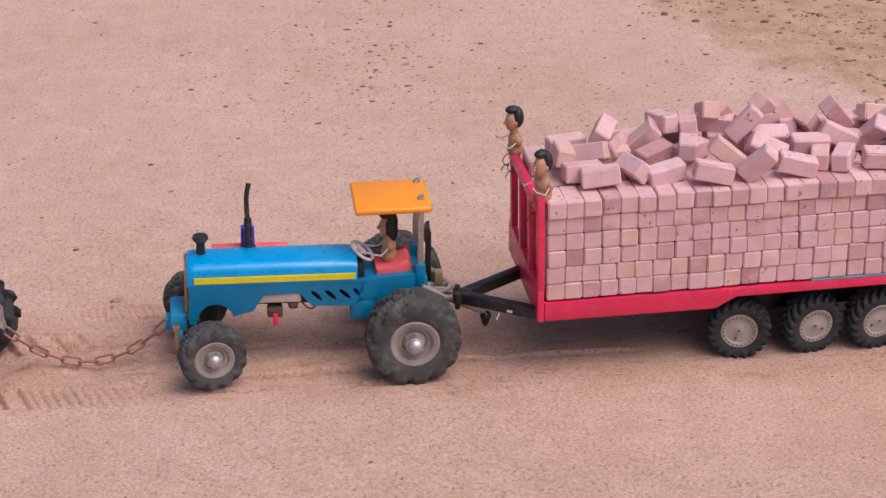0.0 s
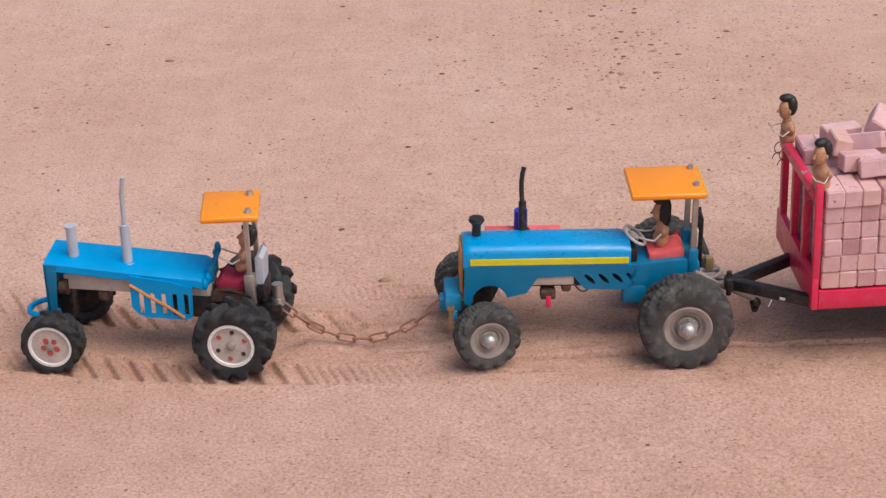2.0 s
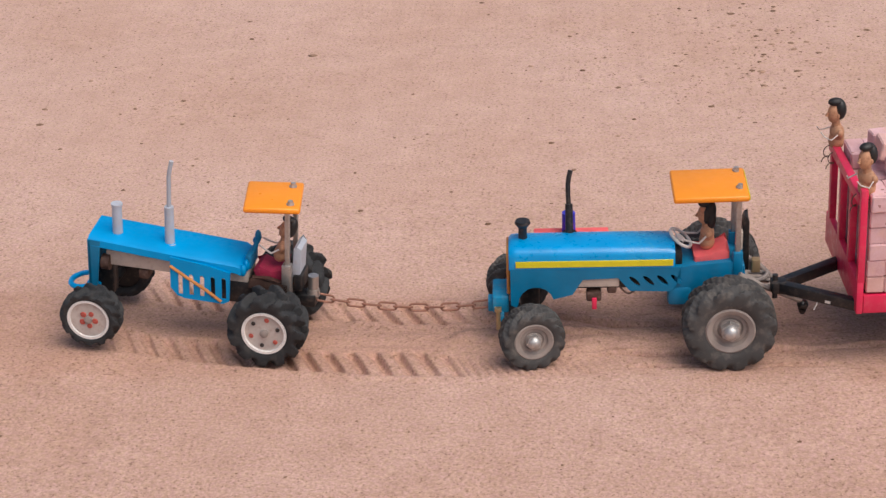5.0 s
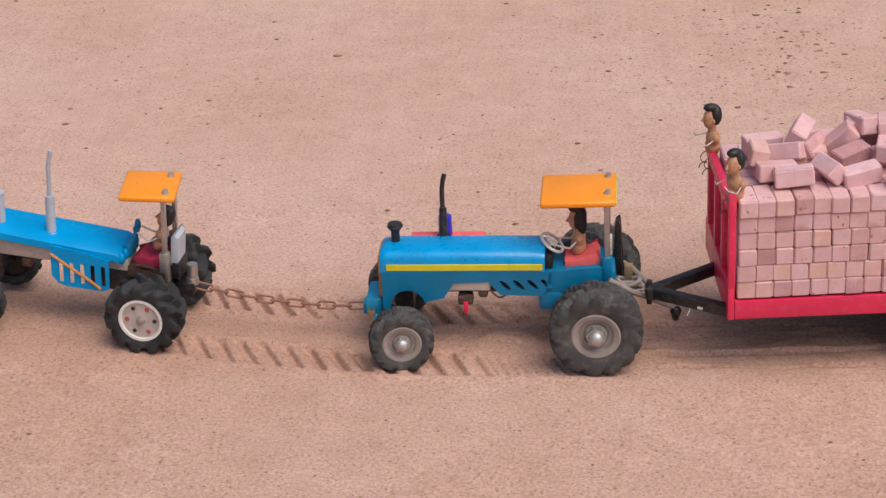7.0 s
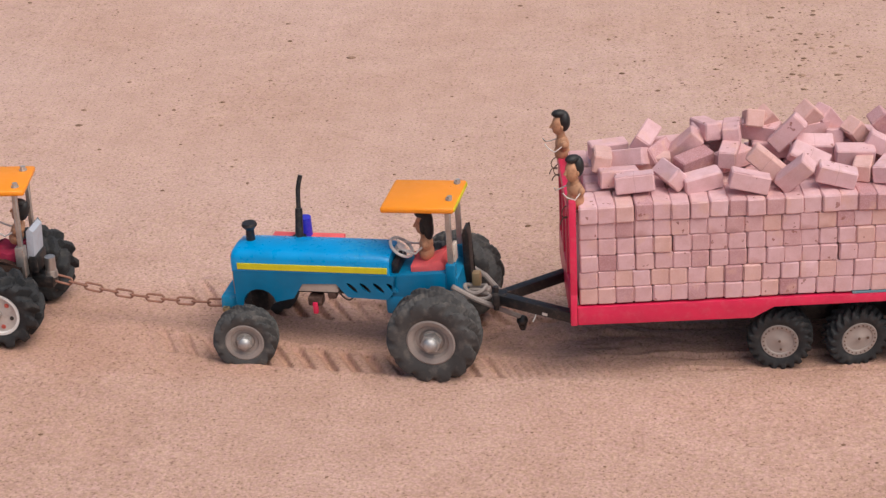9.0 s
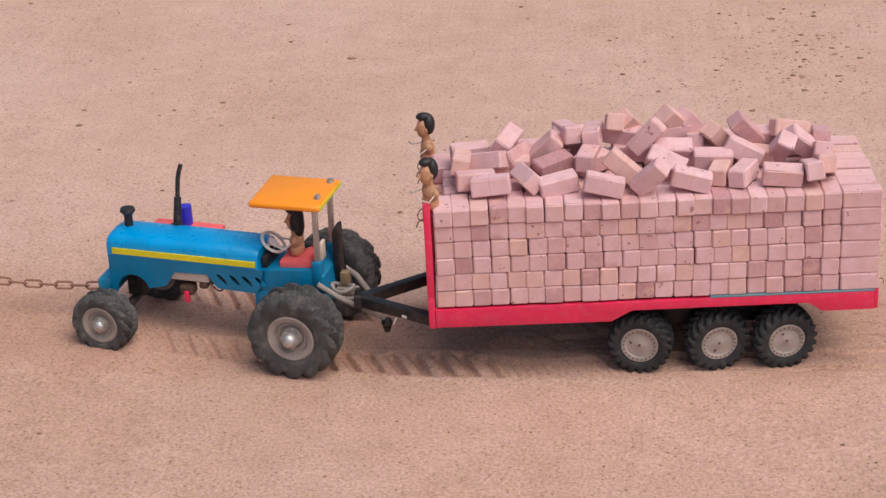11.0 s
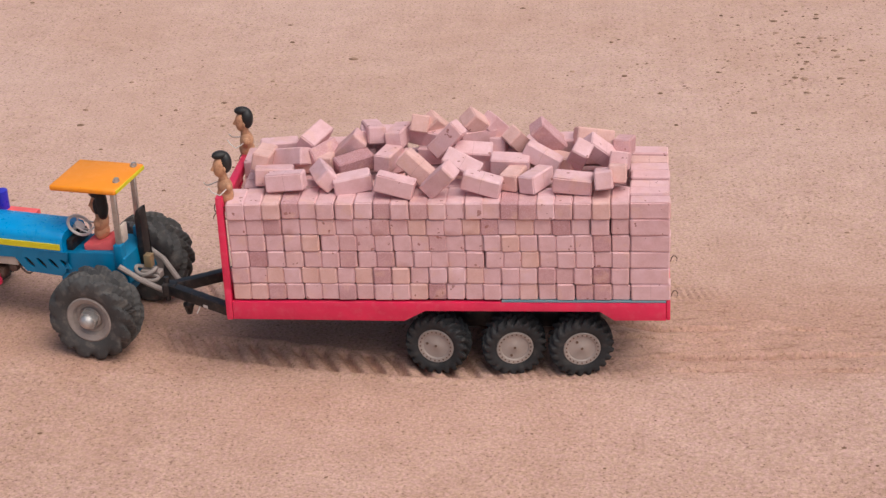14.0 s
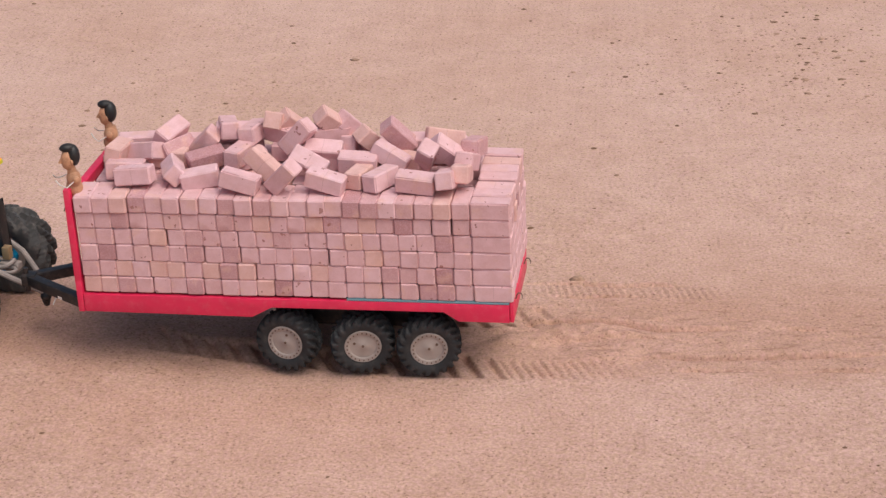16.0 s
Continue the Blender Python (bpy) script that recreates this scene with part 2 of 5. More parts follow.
PINK = surface("magenta_pink_paint", (0.72, 0.018, 0.085), 0.42, dirt=(0.72, 0.16, 0.19), dirt_amount=0.35, vary=0.1, grain=80, relief=0.15, coat=0.15)
CORAL = surface("coral_foam", (0.80, 0.12, 0.125), 0.75, dirt=(0.7, 0.25, 0.2), dirt_amount=0.3, vary=0.12, grain=180, relief=0.5)
WINE = surface("wine_red_cloth", (0.32, 0.012, 0.05), 0.8, dirt_amount=0.15, vary=0.2, grain=260, relief=0.5)
RUBBER = surface("dusty_rubber", (0.020, 0.021, 0.023), 0.75, dirt=(0.09, 0.08, 0.072), dirt_amount=0.55, vary=0.35, grain=70, relief=0.3)
RUBBER_GREY = surface("sand_worn_rubber", (0.058, 0.056, 0.055), 0.8, dirt=(0.19, 0.165, 0.145), dirt_amount=0.6, vary=0.3, grain=65, relief=0.3)
BLACK = surface("black_paint", (0.012, 0.012, 0.013), 0.4, dirt=DUST, dirt_amount=0.12, vary=0.2, grain=120, relief=0.25)
STEEL = surface("bare_steel", (0.5, 0.47, 0.44), 0.38, metal=0.85, dirt=(0.4, 0.3, 0.24), dirt_amount=0.5, vary=0.12, grain=200)
CHROME = surface("chromed_steel", (0.52, 0.51, 0.50), 0.5, metal=0.85, dirt=(0.36, 0.31, 0.27), dirt_amount=0.45, vary=0.06, grain=220, relief=0.15)
TUBE = surface("grey_plastic_tube", (0.44, 0.47, 0.53), 0.45, dirt=DUST, dirt_amount=0.25, vary=0.08)
RIM_TAN = surface("sand_coated_rim", (0.30, 0.255, 0.23), 0.7, dirt=(0.38, 0.31, 0.27), dirt_amount=0.5, vary=0.15, grain=180)
RIM_GREY = surface("grey_plastic_rim", (0.35, 0.295, 0.265), 0.6, dirt=(0.42, 0.34, 0.29), dirt_amount=0.45, vary=0.12, grain=170)
RIM_PALE = surface("pale_worn_rim", (0.50, 0.44, 0.40), 0.6, dirt=(0.33, 0.2, 0.16), dirt_amount=0.5, vary=0.15, grain=150)
WHITE = surface("chipped_white_paint", (0.78, 0.75, 0.72), 0.55, dirt=(0.45, 0.36, 0.3), dirt_amount=0.45, vary=0.06, grain=230)
RED_SPOT = surface("faded_red_paint", (0.42, 0.07, 0.05), 0.65, dirt_amount=0.3, grain=220)
RUST = surface("rusty_chain_steel", (0.29, 0.135, 0.09), 0.6, metal=0.2, dirt=(0.42, 0.23, 0.16), dirt_amount=0.5, vary=0.25, grain=300, relief=0.5)
WOOD = surface("pale_wood", (0.58, 0.49, 0.42), 0.7, dirt=(0.3, 0.22, 0.17), dirt_amount=0.35, vary=0.12, grain=130)
DARK_WOOD = surface("dark_brown_wood", (0.07, 0.035, 0.025), 0.65, dirt=DUST, dirt_amount=0.2, vary=0.3)
SKIN = surface("tan_painted_clay", (0.52, 0.27, 0.15), 0.6, dirt=(0.2, 0.075, 0.045), dirt_amount=0.5, vary=0.2, grain=160)
HAIR = surface("black_painted_clay", (0.012, 0.011, 0.011), 0.5, dirt_amount=0.06, vary=0.2, grain=200)
WIRE = surface("whitish_wire", (0.68, 0.62, 0.57), 0.5, dirt_amount=0.3)
DARK_WIRE = surface("dark_wire", (0.12, 0.07, 0.05), 0.6, dirt_amount=0.3)
BRASS = surface("dull_brass", (0.42, 0.3, 0.16), 0.5, metal=0.6, dirt_amount=0.4)
TEAL = surface("grey_blue_board", (0.14, 0.26, 0.31), 0.6, dirt=DUST, dirt_amount=0.35)
STONE = grit_material()


# ---- mesh helpers ----
def mesh_of(name, bm, *mats, smooth=40):
    bmesh.ops.recalc_face_normals(bm, faces=bm.faces)
    me = bpy.data.meshes.new(name)
    bm.to_mesh(me)
    bm.free()
    for m in mats:
        me.materials.append(m)
    if smooth:
        me.shade_smooth()
        me.set_sharp_from_angle(angle=radians(smooth))
    return me


def part(name, bm, mats, parent, label="", at=None, smooth=40):
    """One mesh object under a thing or under a part."""
    me = bm if isinstance(bm, bpy.types.Mesh) else mesh_of(name, bm, *(mats if isinstance(mats, tuple) else (mats,)), smooth=smooth)
    ob = new(name, me)
    ob.parent = parent
    if at is not None:
        ob.matrix_basis = at
    return tagged(ob, label)


def box(bm, lo, hi, bevel=0.001, seg=2, m=None, mat=0):
    lo, hi = Vector(lo), Vector(hi)
    c, s = (lo + hi) / 2, hi - lo
    made = bmesh.ops.create_cube(bm, size=1, matrix=Matrix.Translation(c) @ Matrix.Diagonal((*s, 1)))["verts"]
    faces = {f for v in made for f in v.link_faces}
    if bevel:
        out = bmesh.ops.bevel(bm, geom=list({e for v in made for e in v.link_edges}), offset=bevel, segments=seg, affect="EDGES", profile=0.5)
        faces |= set(out["faces"])
    faces = [f for f in faces if f.is_valid]
    verts = {v for f in faces for v in f.verts}
    for f in faces:
        f.material_index = mat
    if m is not None:
        bmesh.ops.transform(bm, matrix=m, verts=list(verts))
    return list(verts)


def rod(bm, a, b, r0, r1=None, n=12, mat=0, caps=True):
    a, b = Vector(a), Vector(b)
    r1 = r0 if r1 is None else r1
    d = b - a
    turn = d.to_track_quat("Z", "Y").to_matrix().to_4x4()
    made = bmesh.ops.create_cone(bm, cap_ends=caps, segments=n, radius1=r0, radius2=r1, depth=d.length, matrix=Matrix.Translation((a + b) / 2) @ turn)["verts"]
    for f in {f for v in made for f in v.link_faces}:
        f.material_index = mat
    return made


def tube(bm, pts, r, n=8, mat=0, closed=False):
    """A round bar or wire swept along points."""
    pts = [Vector(p) for p in pts]
    rings = []
    for i, p in enumerate(pts):
        a = pts[i - 1] if (i or closed) else p
        b = pts[(i + 1) % len(pts)] if (i < len(pts) - 1 or closed) else p
        q = (b - a).normalized().to_track_quat("Z", "Y")
        rings.append([bm.verts.new(p + q @ Vector((r * math.cos(k * math.tau / n), r * math.sin(k * math.tau / n), 0))) for k in range(n)])
    for i in range(len(rings) - (0 if closed else 1)):
        a, b = rings[i], rings[(i + 1) % len(rings)]
        off = 0
        if closed and i == len(rings) - 1:
            off = min(range(n), key=lambda o: sum((a[k].co - b[(k + o) % n].co).length for k in range(n)))
        for k in range(n):
            f = bm.faces.new((a[k], a[(k + 1) % n], b[(k + 1 + off) % n], b[(k + off) % n]))
            f.material_index = mat
    if not closed:
        for ring in (rings[0], rings[-1]):
            bm.faces.new(ring).material_index = mat


def slab(bm, outline, y0, y1, holes=(), bevel=0.0, mat=0):
    """An x-z outline given thickness from y0 to y1, with holes cut through by bridging a filled face."""
    def loop(pts, y):
        vs = [bm.verts.new((x, y, z)) for x, z in pts]
        return vs, [bm.edges.new((vs[i], vs[(i + 1) % len(vs)])) for i in range(len(vs))]
    faces = []
    sides = []
    for y in (y0, y1):
        rings, edges = [], []
        for pts in (outline, *holes):
            vs, es = loop(pts, y)
            rings.append(vs)
            edges += es
        faces += [g for g in bmesh.ops.triangle_fill(bm, use_beauty=True, use_dissolve=False, edges=edges)["geom"] if isinstance(g, bmesh.types.BMFace)]
        sides.append(rings)
    for ra, rb in zip(*sides):
        for i in range(len(ra)):
            j = (i + 1) % len(ra)
            faces.append(bm.faces.new((ra[i], ra[j], rb[j], rb[i])))
    for f in faces:
        f.material_index = mat
    if bevel:
        rim = [e for r in sides for ring in r[:1] for k in range(len(ring)) for e in ring[k].link_edges if e.other_vert(ring[k]) is ring[(k + 1) % len(ring)]]
        bmesh.ops.bevel(bm, geom=rim, offset=bevel, segments=2, affect="EDGES", profile=0.5)


def lathe(bm, profile, n=40, mat=0):
    """Turns a profile of (radius, y) round the y axis."""
    rings = []
    for r, y in profile:
        if r < 1e-6:
            rings.append([bm.verts.new((0, y, 0))])
        else:
            rings.append([bm.verts.new((r * math.cos(k * math.tau / n), y, r * math.sin(k * math.tau / n))) for k in range(n)])
    for a, b in zip(rings, rings[1:]):
        for k in range(n):
            j = (k + 1) % n
            if len(a) == 1 and len(b) > 1:
                f = bm.faces.new((a[0], b[k], b[j]))
            elif len(b) == 1 and len(a) > 1:
                f = bm.faces.new((a[k], a[j], b[0]))
            elif len(a) > 1:
                f = bm.faces.new((a[k], a[j], b[j], b[k]))
            else:
                continue
            f.material_index = mat


def ball(bm, c, r, scale=(1, 1, 1), n=16, mat=0, turn=None):
    m = Matrix.Translation(c) @ (turn or Matrix()) @ Matrix.Diagonal((*scale, 1))
    made = bmesh.ops.create_uvsphere(bm, u_segments=n, v_segments=max(6, n * 2 // 3), radius=r, matrix=m)["verts"]
    for f in {f for v in made for f in v.link_faces}:
        f.material_index = mat
    return made


# ---- ground ----
TABLES = {}


def value_noise(x, y, scale, seed):
    """Smooth random heights between -1 and 1 over arrays of places."""
    if seed not in TABLES:
        TABLES[seed] = np.random.RandomState(seed).uniform(-1, 1, (256, 256))
    table = TABLES[seed]
    u, v = x * scale + 1000.0, y * scale + 1000.0
    i, j = np.floor(u).astype(int), np.floor(v).astype(int)
    a, b = u - i, v - j
    a, b = a * a * (3 - 2 * a), b * b * (3 - 2 * b)
    at = lambda p, q: table[p % 256, q % 256]
    return (at(i, j) * (1 - a) + at(i + 1, j) * a) * (1 - b) + (at(i, j + 1) * (1 - a) + at(i + 1, j + 1) * a) * b


def smooth_step(v, a, b):
    t = np.clip((v - a) / (b - a), 0, 1)
    return t * t * (3 - 2 * t)


def rise(x):
    return 0.011 * smooth_step(-x, 0.60, 0.78) * (1 - smooth_step(-x, 1.3, 2.2))


# tyre prints: the way of each (x, y), half width, pitch and slant of the lug marks, depth, and the stretch in x
PRINTS = [
    ((-1.6, -1.0, -0.732, -0.55, -0.387, -0.15, 0.0, 0.4), (0.045, -0.035, -0.083, -0.120, -0.147, -0.163, -0.163, -0.142), 0.030, 0.035, 0.50, 1.0, -0.70, -0.16),
    ((-1.6, -1.0, -0.634, -0.532, -0.316, -0.187, 0.0, 0.3), (0.16, 0.11, 0.066, 0.034, 0.0, -0.008, 0.0, 0.03), 0.031, 0.035, 0.55, 1.05, -0.68, -0.10),
    ((-0.4, -0.15, 0.0, 0.2, 0.5), (-0.158, -0.165, -0.161, -0.146, -0.13), 0.026, 0.0147, 0.45, 0.34, -0.20, 0.06),
    ((-0.5, -0.13, 0.135, 0.5), (0.082, 0.087, 0.083, 0.095), 0.021, 0.0118, 0.25, 0.22, -0.14, 0.20)]
# thin furrows that the trailer and the chain drew: their way, depth and width
FURROWS = [
    ((-0.02, 0.09, 0.209, 0.30, 0.38, 0.7), (-0.132, -0.126, -0.123, -0.116, -0.106, -0.09), 0.0065, 0.0032),
    ((-0.20, -0.13, -0.08, 0.06, 0.172), (-0.012, -0.012, -0.016, -0.034, -0.038), 0.0060, 0.0040),
    ((-0.10, -0.05, 0.0, 0.05), (-0.066, -0.070, -0.068, -0.072), 0.0060, 0.0030),
    ((0.09, 0.2, 0.4), (-0.165, -0.166, -0.158), 0.0040, 0.0028),
    ((-0.14, -0.08, 0.0, 0.12), (0.108, 0.108, 0.104, 0.102), 0.0045, 0.0024),
    ((-0.14, -0.08, 0.0, 0.10), (0.066, 0.066, 0.062, 0.060), 0.0045, 0.0024),
    ((0.18, 0.25, 0.36), (0.0, -0.03, -0.045), 0.0040, 0.0026)]


def ground_height(x, y):
    h = 0.004 * value_noise(x, y, 1.6, 1) + 0.0022 * value_noise(x, y, 6, 2) + 0.0011 * value_noise(x, y, 19, 3) + 0.0007 * value_noise(x, y, 60, 4) + 0.0004 * value_noise(x, y, 170, 14)
    away = np.clip(np.hypot(x, y) - 5, 0, None)
    h = h * (0.35 + 0.65 * smooth_step(np.abs(y + 0.05), 0.12, 0.5)) + 0.02 * value_noise(x, y, 0.25, 5) * smooth_step(away, 0, 10)
    for k, (px, py, width, pitch, slant, depth, x0, x1) in enumerate(PRINTS):
        reach = smooth_step(x, x0 - 0.05, x0 + 0.08) * (1 - smooth_step(x, x1 - 0.10, x1 + 0.06))
        d = y - (np.interp(x, px, py) + 0.003 * value_noise(x, y * 0, 7, 9 + k))
        edge = width * (1 + 0.10 * value_noise(x, y * 0, 26, 50 + k))
        inside = 1 - smooth_step(np.abs(d), edge * 0.86, edge * 1.10)
        berm = np.exp(-((np.abs(d) - edge * 1.28) / (width * 0.26)) ** 2)
        wave = ((x + d * slant) / pitch + 0.12 * value_noise(x, y, 14, 60 + k)) % 1.0
        bars = smooth_step(wave, 0.0, 0.16) * (1 - smooth_step(wave, 0.50, 0.92))
        crisp = np.clip(0.85 + 0.5 * value_noise(x, y, 8, 6), 0.35, 1.1)
        h = h + reach * depth * (inside * (-0.0095 + 0.0105 * bars * crisp) + berm * (0.0026 + 0.0028 * value_noise(x, y, 34, 7)))
    # sand thrown up by the spinning wheels, and churned where the chain dragged
    churn = np.exp(-(((x + 0.06) / 0.13) ** 2 + ((y + 0.05) / 0.07) ** 2)) + 0.6 * np.exp(-(((x + 0.22) / 0.16) ** 2 + ((y + 0.055) / 0.05) ** 2))
    h = h + churn * (0.0065 * value_noise(x, y, 24, 8) + 0.0022 * value_noise(x, y, 70, 15))
    trail = smooth_step(x, -0.35, -0.10) * (1 - smooth_step(x, 0.25, 0.6)) * np.exp(-((y + 0.05) / 0.12) ** 2)
    h = h + trail * (0.0050 * value_noise(x * 0.4, y, 42, 10) * np.clip(value_noise(x, y, 9, 11), 0, 1) + 0.0018 * value_noise(x * 0.35, y, 90, 12))
    for k, (px, py, deep, wide) in enumerate(FURROWS):
        d = y - (np.interp(x, px, py) + 0.0035 * value_noise(x, y * 0, 16, 30 + k))
        ends = smooth_step(x, px[0] - 0.02, px[0] + 0.02) * (1 - smooth_step(x, px[-1] - 0.03, px[-1] + 0.02))
        gaps = np.clip(0.55 + 0.9 * value_noise(x, y * 0, 18, 40 + k), 0, 1)
        h = h + ends * gaps * 1.6 * deep * (-np.exp(-(d / wide) ** 2) + 0.45 * np.exp(-((d - 2.2 * wide) / (1.2 * wide)) ** 2))
    # the track climbs a little towards the far end
    return h + rise(x) * np.exp(-((y + 0.03) / 0.28) ** 2)


def graded(lo, hi, step, far, growth=1.28):
    inner = list(np.arange(lo, hi + step / 2, step))
    out, d, v = [], step, inner[-1]
    while v < far:
        d *= growth
        v += d
        out.append(v)
    before, d, v = [], step, inner[0]
    while v > -far:
        d *= growth
        v -= d
        before.append(v)
    return np.array(before[::-1] + inner + out)


def build_ground():
    xs = graded(-1.2, 0.75, 0.0022, 900.0, 1.14)
    ys = graded(-0.22, 0.13, 0.0024, 900.0, 1.09)
    gx, gy = np.meshgrid(xs, ys)
    gz = ground_height(gx, gy)
    nx, ny = len(xs), len(ys)
    co = np.stack([gx, gy, gz], -1).reshape(-1, 3)
    k = (np.arange(ny - 1)[:, None] * nx + np.arange(nx - 1)[None, :]).ravel()
    quads = np.stack([k, k + 1, k + nx + 1, k + nx], -1)
    me = bpy.data.meshes.new("ground")
    me.from_pydata(co.tolist(), [], quads.tolist())
    me.shade_smooth()
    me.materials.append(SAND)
    return tagged(new("ground", me), "pale pinkish sand yard with tyre prints", "ground", kind="structure")


# x, y and half width of the larger crumbs
CLODS_LEFT = [
    (-0.533, 1.101, 0.0092), (0.354, 0.906, 0.0055), (0.355, 0.976, 0.0078), (0.01, 0.989, 0.0055), (-0.718, 0.883, 0.0033), (-1.018, 0.828, 0.0055), (-1.009, 0.75, 0.0076), (-0.796, -0.36, 0.0036),
    (-0.702, 1.312, 0.0036), (-0.205, 1.394, 0.0055), (-0.332, 0.675, 0.0026), (0.126, 1.253, 0.0035), (0.347, 1.36, 0.0048), (0.332, 0.434, 0.0029), (0.452, 0.766, 0.0026), (-0.853, -0.304, 0.0025)]
CLODS_RIGHT = [
    (0.583, 1.196, 0.0063), (0.728, 1.217, 0.0046), (0.297, 0.75, 0.0031), (0.785, -0.346, 0.0015), (1.238, 0.921, 0.0077), (1.006, 1.312, 0.0119), (1.057, 1.205, 0.0047), (1.026, 1.1, 0.0068),
    (1.198, 1.209, 0.0082), (1.295, 1.038, 0.008), (1.294, 1.322, 0.0073), (0.252, 1.193, 0.004), (0.442, 0.86, 0.0032), (0.766, 1.022, 0.0028), (0.66, 1.062, 0.0033), (0.812, 0.914, 0.0027),
    (-0.121, 0.513, 0.0019), (1.197, 1.26, 0.0054), (1.387, 1.193, 0.0059), (1.084, 0.941, 0.0044), (1.148, 0.935, 0.005)]


def build_grit():
    """Crumbs and small stones that lie about on the sand."""
    rng = np.random.RandomState(4)
    verts, faces = [], []

    def stone(x, y, r, flat):
        base = len(verts)
        z0 = float(ground_height(np.array([x]), np.array([y]))[0])
        a0 = rng.uniform(0, math.tau)
        ring = 6
        for lev, (rr, zz) in enumerate(((1.0, -0.2), (0.95, 0.25), (0.5, 0.75))):
            for i in range(ring):
                a = a0 + i * math.tau / ring
                q = r * rr * rng.uniform(0.75, 1.2)
                verts.append((x + q * 1.35 * math.cos(a), y + q * math.sin(a), z0 + r * flat * zz * rng.uniform(0.8, 1.15)))
        verts.append((x, y, z0 + r * flat * 0.9))
        for lev in range(2):
            for i in range(ring):
                j = (i + 1) % ring
                faces.append((base + lev * ring + i, base + lev * ring + j, base + (lev + 1) * ring + j, base + (lev + 1) * ring + i))
        for i in range(ring):
            faces.append((base + 12 + i, base + 12 + (i + 1) % ring, base + 18))

    count = 0
    for x, y, r in CLODS_LEFT + CLODS_RIGHT:
        stone(x, y, r * 0.8, 0.45)
    while count < 5200:
        x, y = rng.uniform(-2.0, 2.3), rng.uniform(-0.55, 2.1)
        dens = 0.12 + 0.5 * smooth_step(np.array([y]), 0.15, 0.9)[0] + 0.8 * smooth_step(np.array([x * 1.82 + y]), 1.4, 3.2)[0]
        dens += 1.6 * math.exp(-((x - 0.33) / 0.17) ** 2 - ((y - 1.02) / 0.26) ** 2) + 0.9 * math.exp(-((x - 0.45) / 0.3) ** 2 - ((y - 0.85) / 0.3) ** 2)
        if abs(y + 0.05) < 0.17:
            dens *= 0.15
        dens *= 0.35 + 0.9 * max(0, float(value_noise(np.array([x]), np.array([y]), 4, 22)[0]) + 0.4)
        if rng.uniform() > dens:
            continue
        r = 0.0009 * (1 + rng.pareto(2.9))
        earthy = x * 1.82 + y > 3.1
        r = min(r * (1.35 if earthy else 1.0), 0.007 if earthy else 0.0042)
        stone(x, y, r, rng.uniform(0.4, 0.8))
        count += 1
    for _ in range(2600):
        stone(rng.uniform(-1.5, 1.5), rng.uniform(-0.55, 0.45), 0.00065 * (1 + rng.pareto(4.5)), rng.uniform(0.5, 0.9))
    for _ in range(4200):
        x, y = rng.uniform(0.8, 2.4), rng.uniform(0.6, 2.3)
        if x * 1.82 + y + 0.35 * float(value_noise(np.array([x]), np.array([y]), 5, 23)[0]) > 3.12:
            stone(x, y, min(0.0017 * (1 + rng.pareto(1.7)), 0.0075), rng.uniform(0.5, 0.9))
    for _ in range(230):
        stone(rng.normal(0.36, 0.12), rng.normal(1.09, 0.15), min(0.0013 * (1 + rng.pareto(2.2)), 0.0055), rng.uniform(0.35, 0.6))
    me = bpy.data.meshes.new("grit")
    me.from_pydata(verts, [], faces)
    me.materials.append(STONE)
    me.shade_smooth()
    return tagged(new("grit", me), "scattered brown crumbs and small stones on sand", "grit", kind="stuff")


build_ground()
build_grit()


# ---- wheels ----
def tyre_mesh(name, radius, width, rim, lugs, lug_h, mat, slant=0.55, lug_w=0.3):
    """A moulded tractor tyre in one skin: a rounded carcass whose slanting lugs on both halves of the tread run over the shoulders."""
    w, r = width / 2, radius - lug_h
    half = [(r, 0.0), (r, 0.10), (r, 0.25), (r * 0.998, 0.42), (r * 0.994, 0.58), (r * 0.985, 0.74), (r * 0.965, 0.86), (rim + (r - rim) * 0.82, 0.95), (rim + (r - rim) * 0.68, 0.99),
            (rim + (r - rim) * 0.58, 1.0), (rim + (r - rim) * 0.34, 0.97), (rim * 1.06, 0.88), (rim * 1.03, 0.84), (rim * 0.97, 0.74)]
    prof = [(q, -s) for q, s in half[:0:-1]] + half
    per = 18
    n = lugs * per
    ang = np.arange(n) * math.tau / n
    step = math.tau / lugs
    verts = []
    for q, s in prof:
        a = abs(s)
        lead = (step / 2 if s > 0 else 0.0) + slant * step * a
        off = (ang - lead + step / 2) % step - step / 2
        wide = lug_w * step * (0.55 + 0.2 * a)
        lug = 1 - np.clip((np.abs(off) - wide * 0.72) / (wide * 0.36), 0, 1)
        drop = (r - q) / (r - rim)
        fade = np.clip(a / 0.10, 0, 1) * (1.0 if drop < 0.12 else max(0.0, 1 - (drop - 0.12) / 0.26))
        up = q + lug * lug_h * fade * (1.0 if a < 0.8 else 0.75)
        out = w * s + math.copysign(1, s) * lug * lug_h * 0.35 * fade * (a > 0.8)
        for k in range(n):
            verts.append((up[k] * math.cos(ang[k]), out[k], up[k] * math.sin(ang[k])))
    m = len(prof)
    faces = [(i * n + k, i * n + (k + 1) % n, ((i + 1) % m) * n + (k + 1) % n, ((i + 1) % m) * n + k) for i in range(m) for k in range(n)]
    me = bpy.data.meshes.new(name)
    me.from_pydata(verts, [], faces)
    me.materials.append(mat)
    me.shade_smooth()
    me.set_sharp_from_angle(angle=radians(38))
    return me


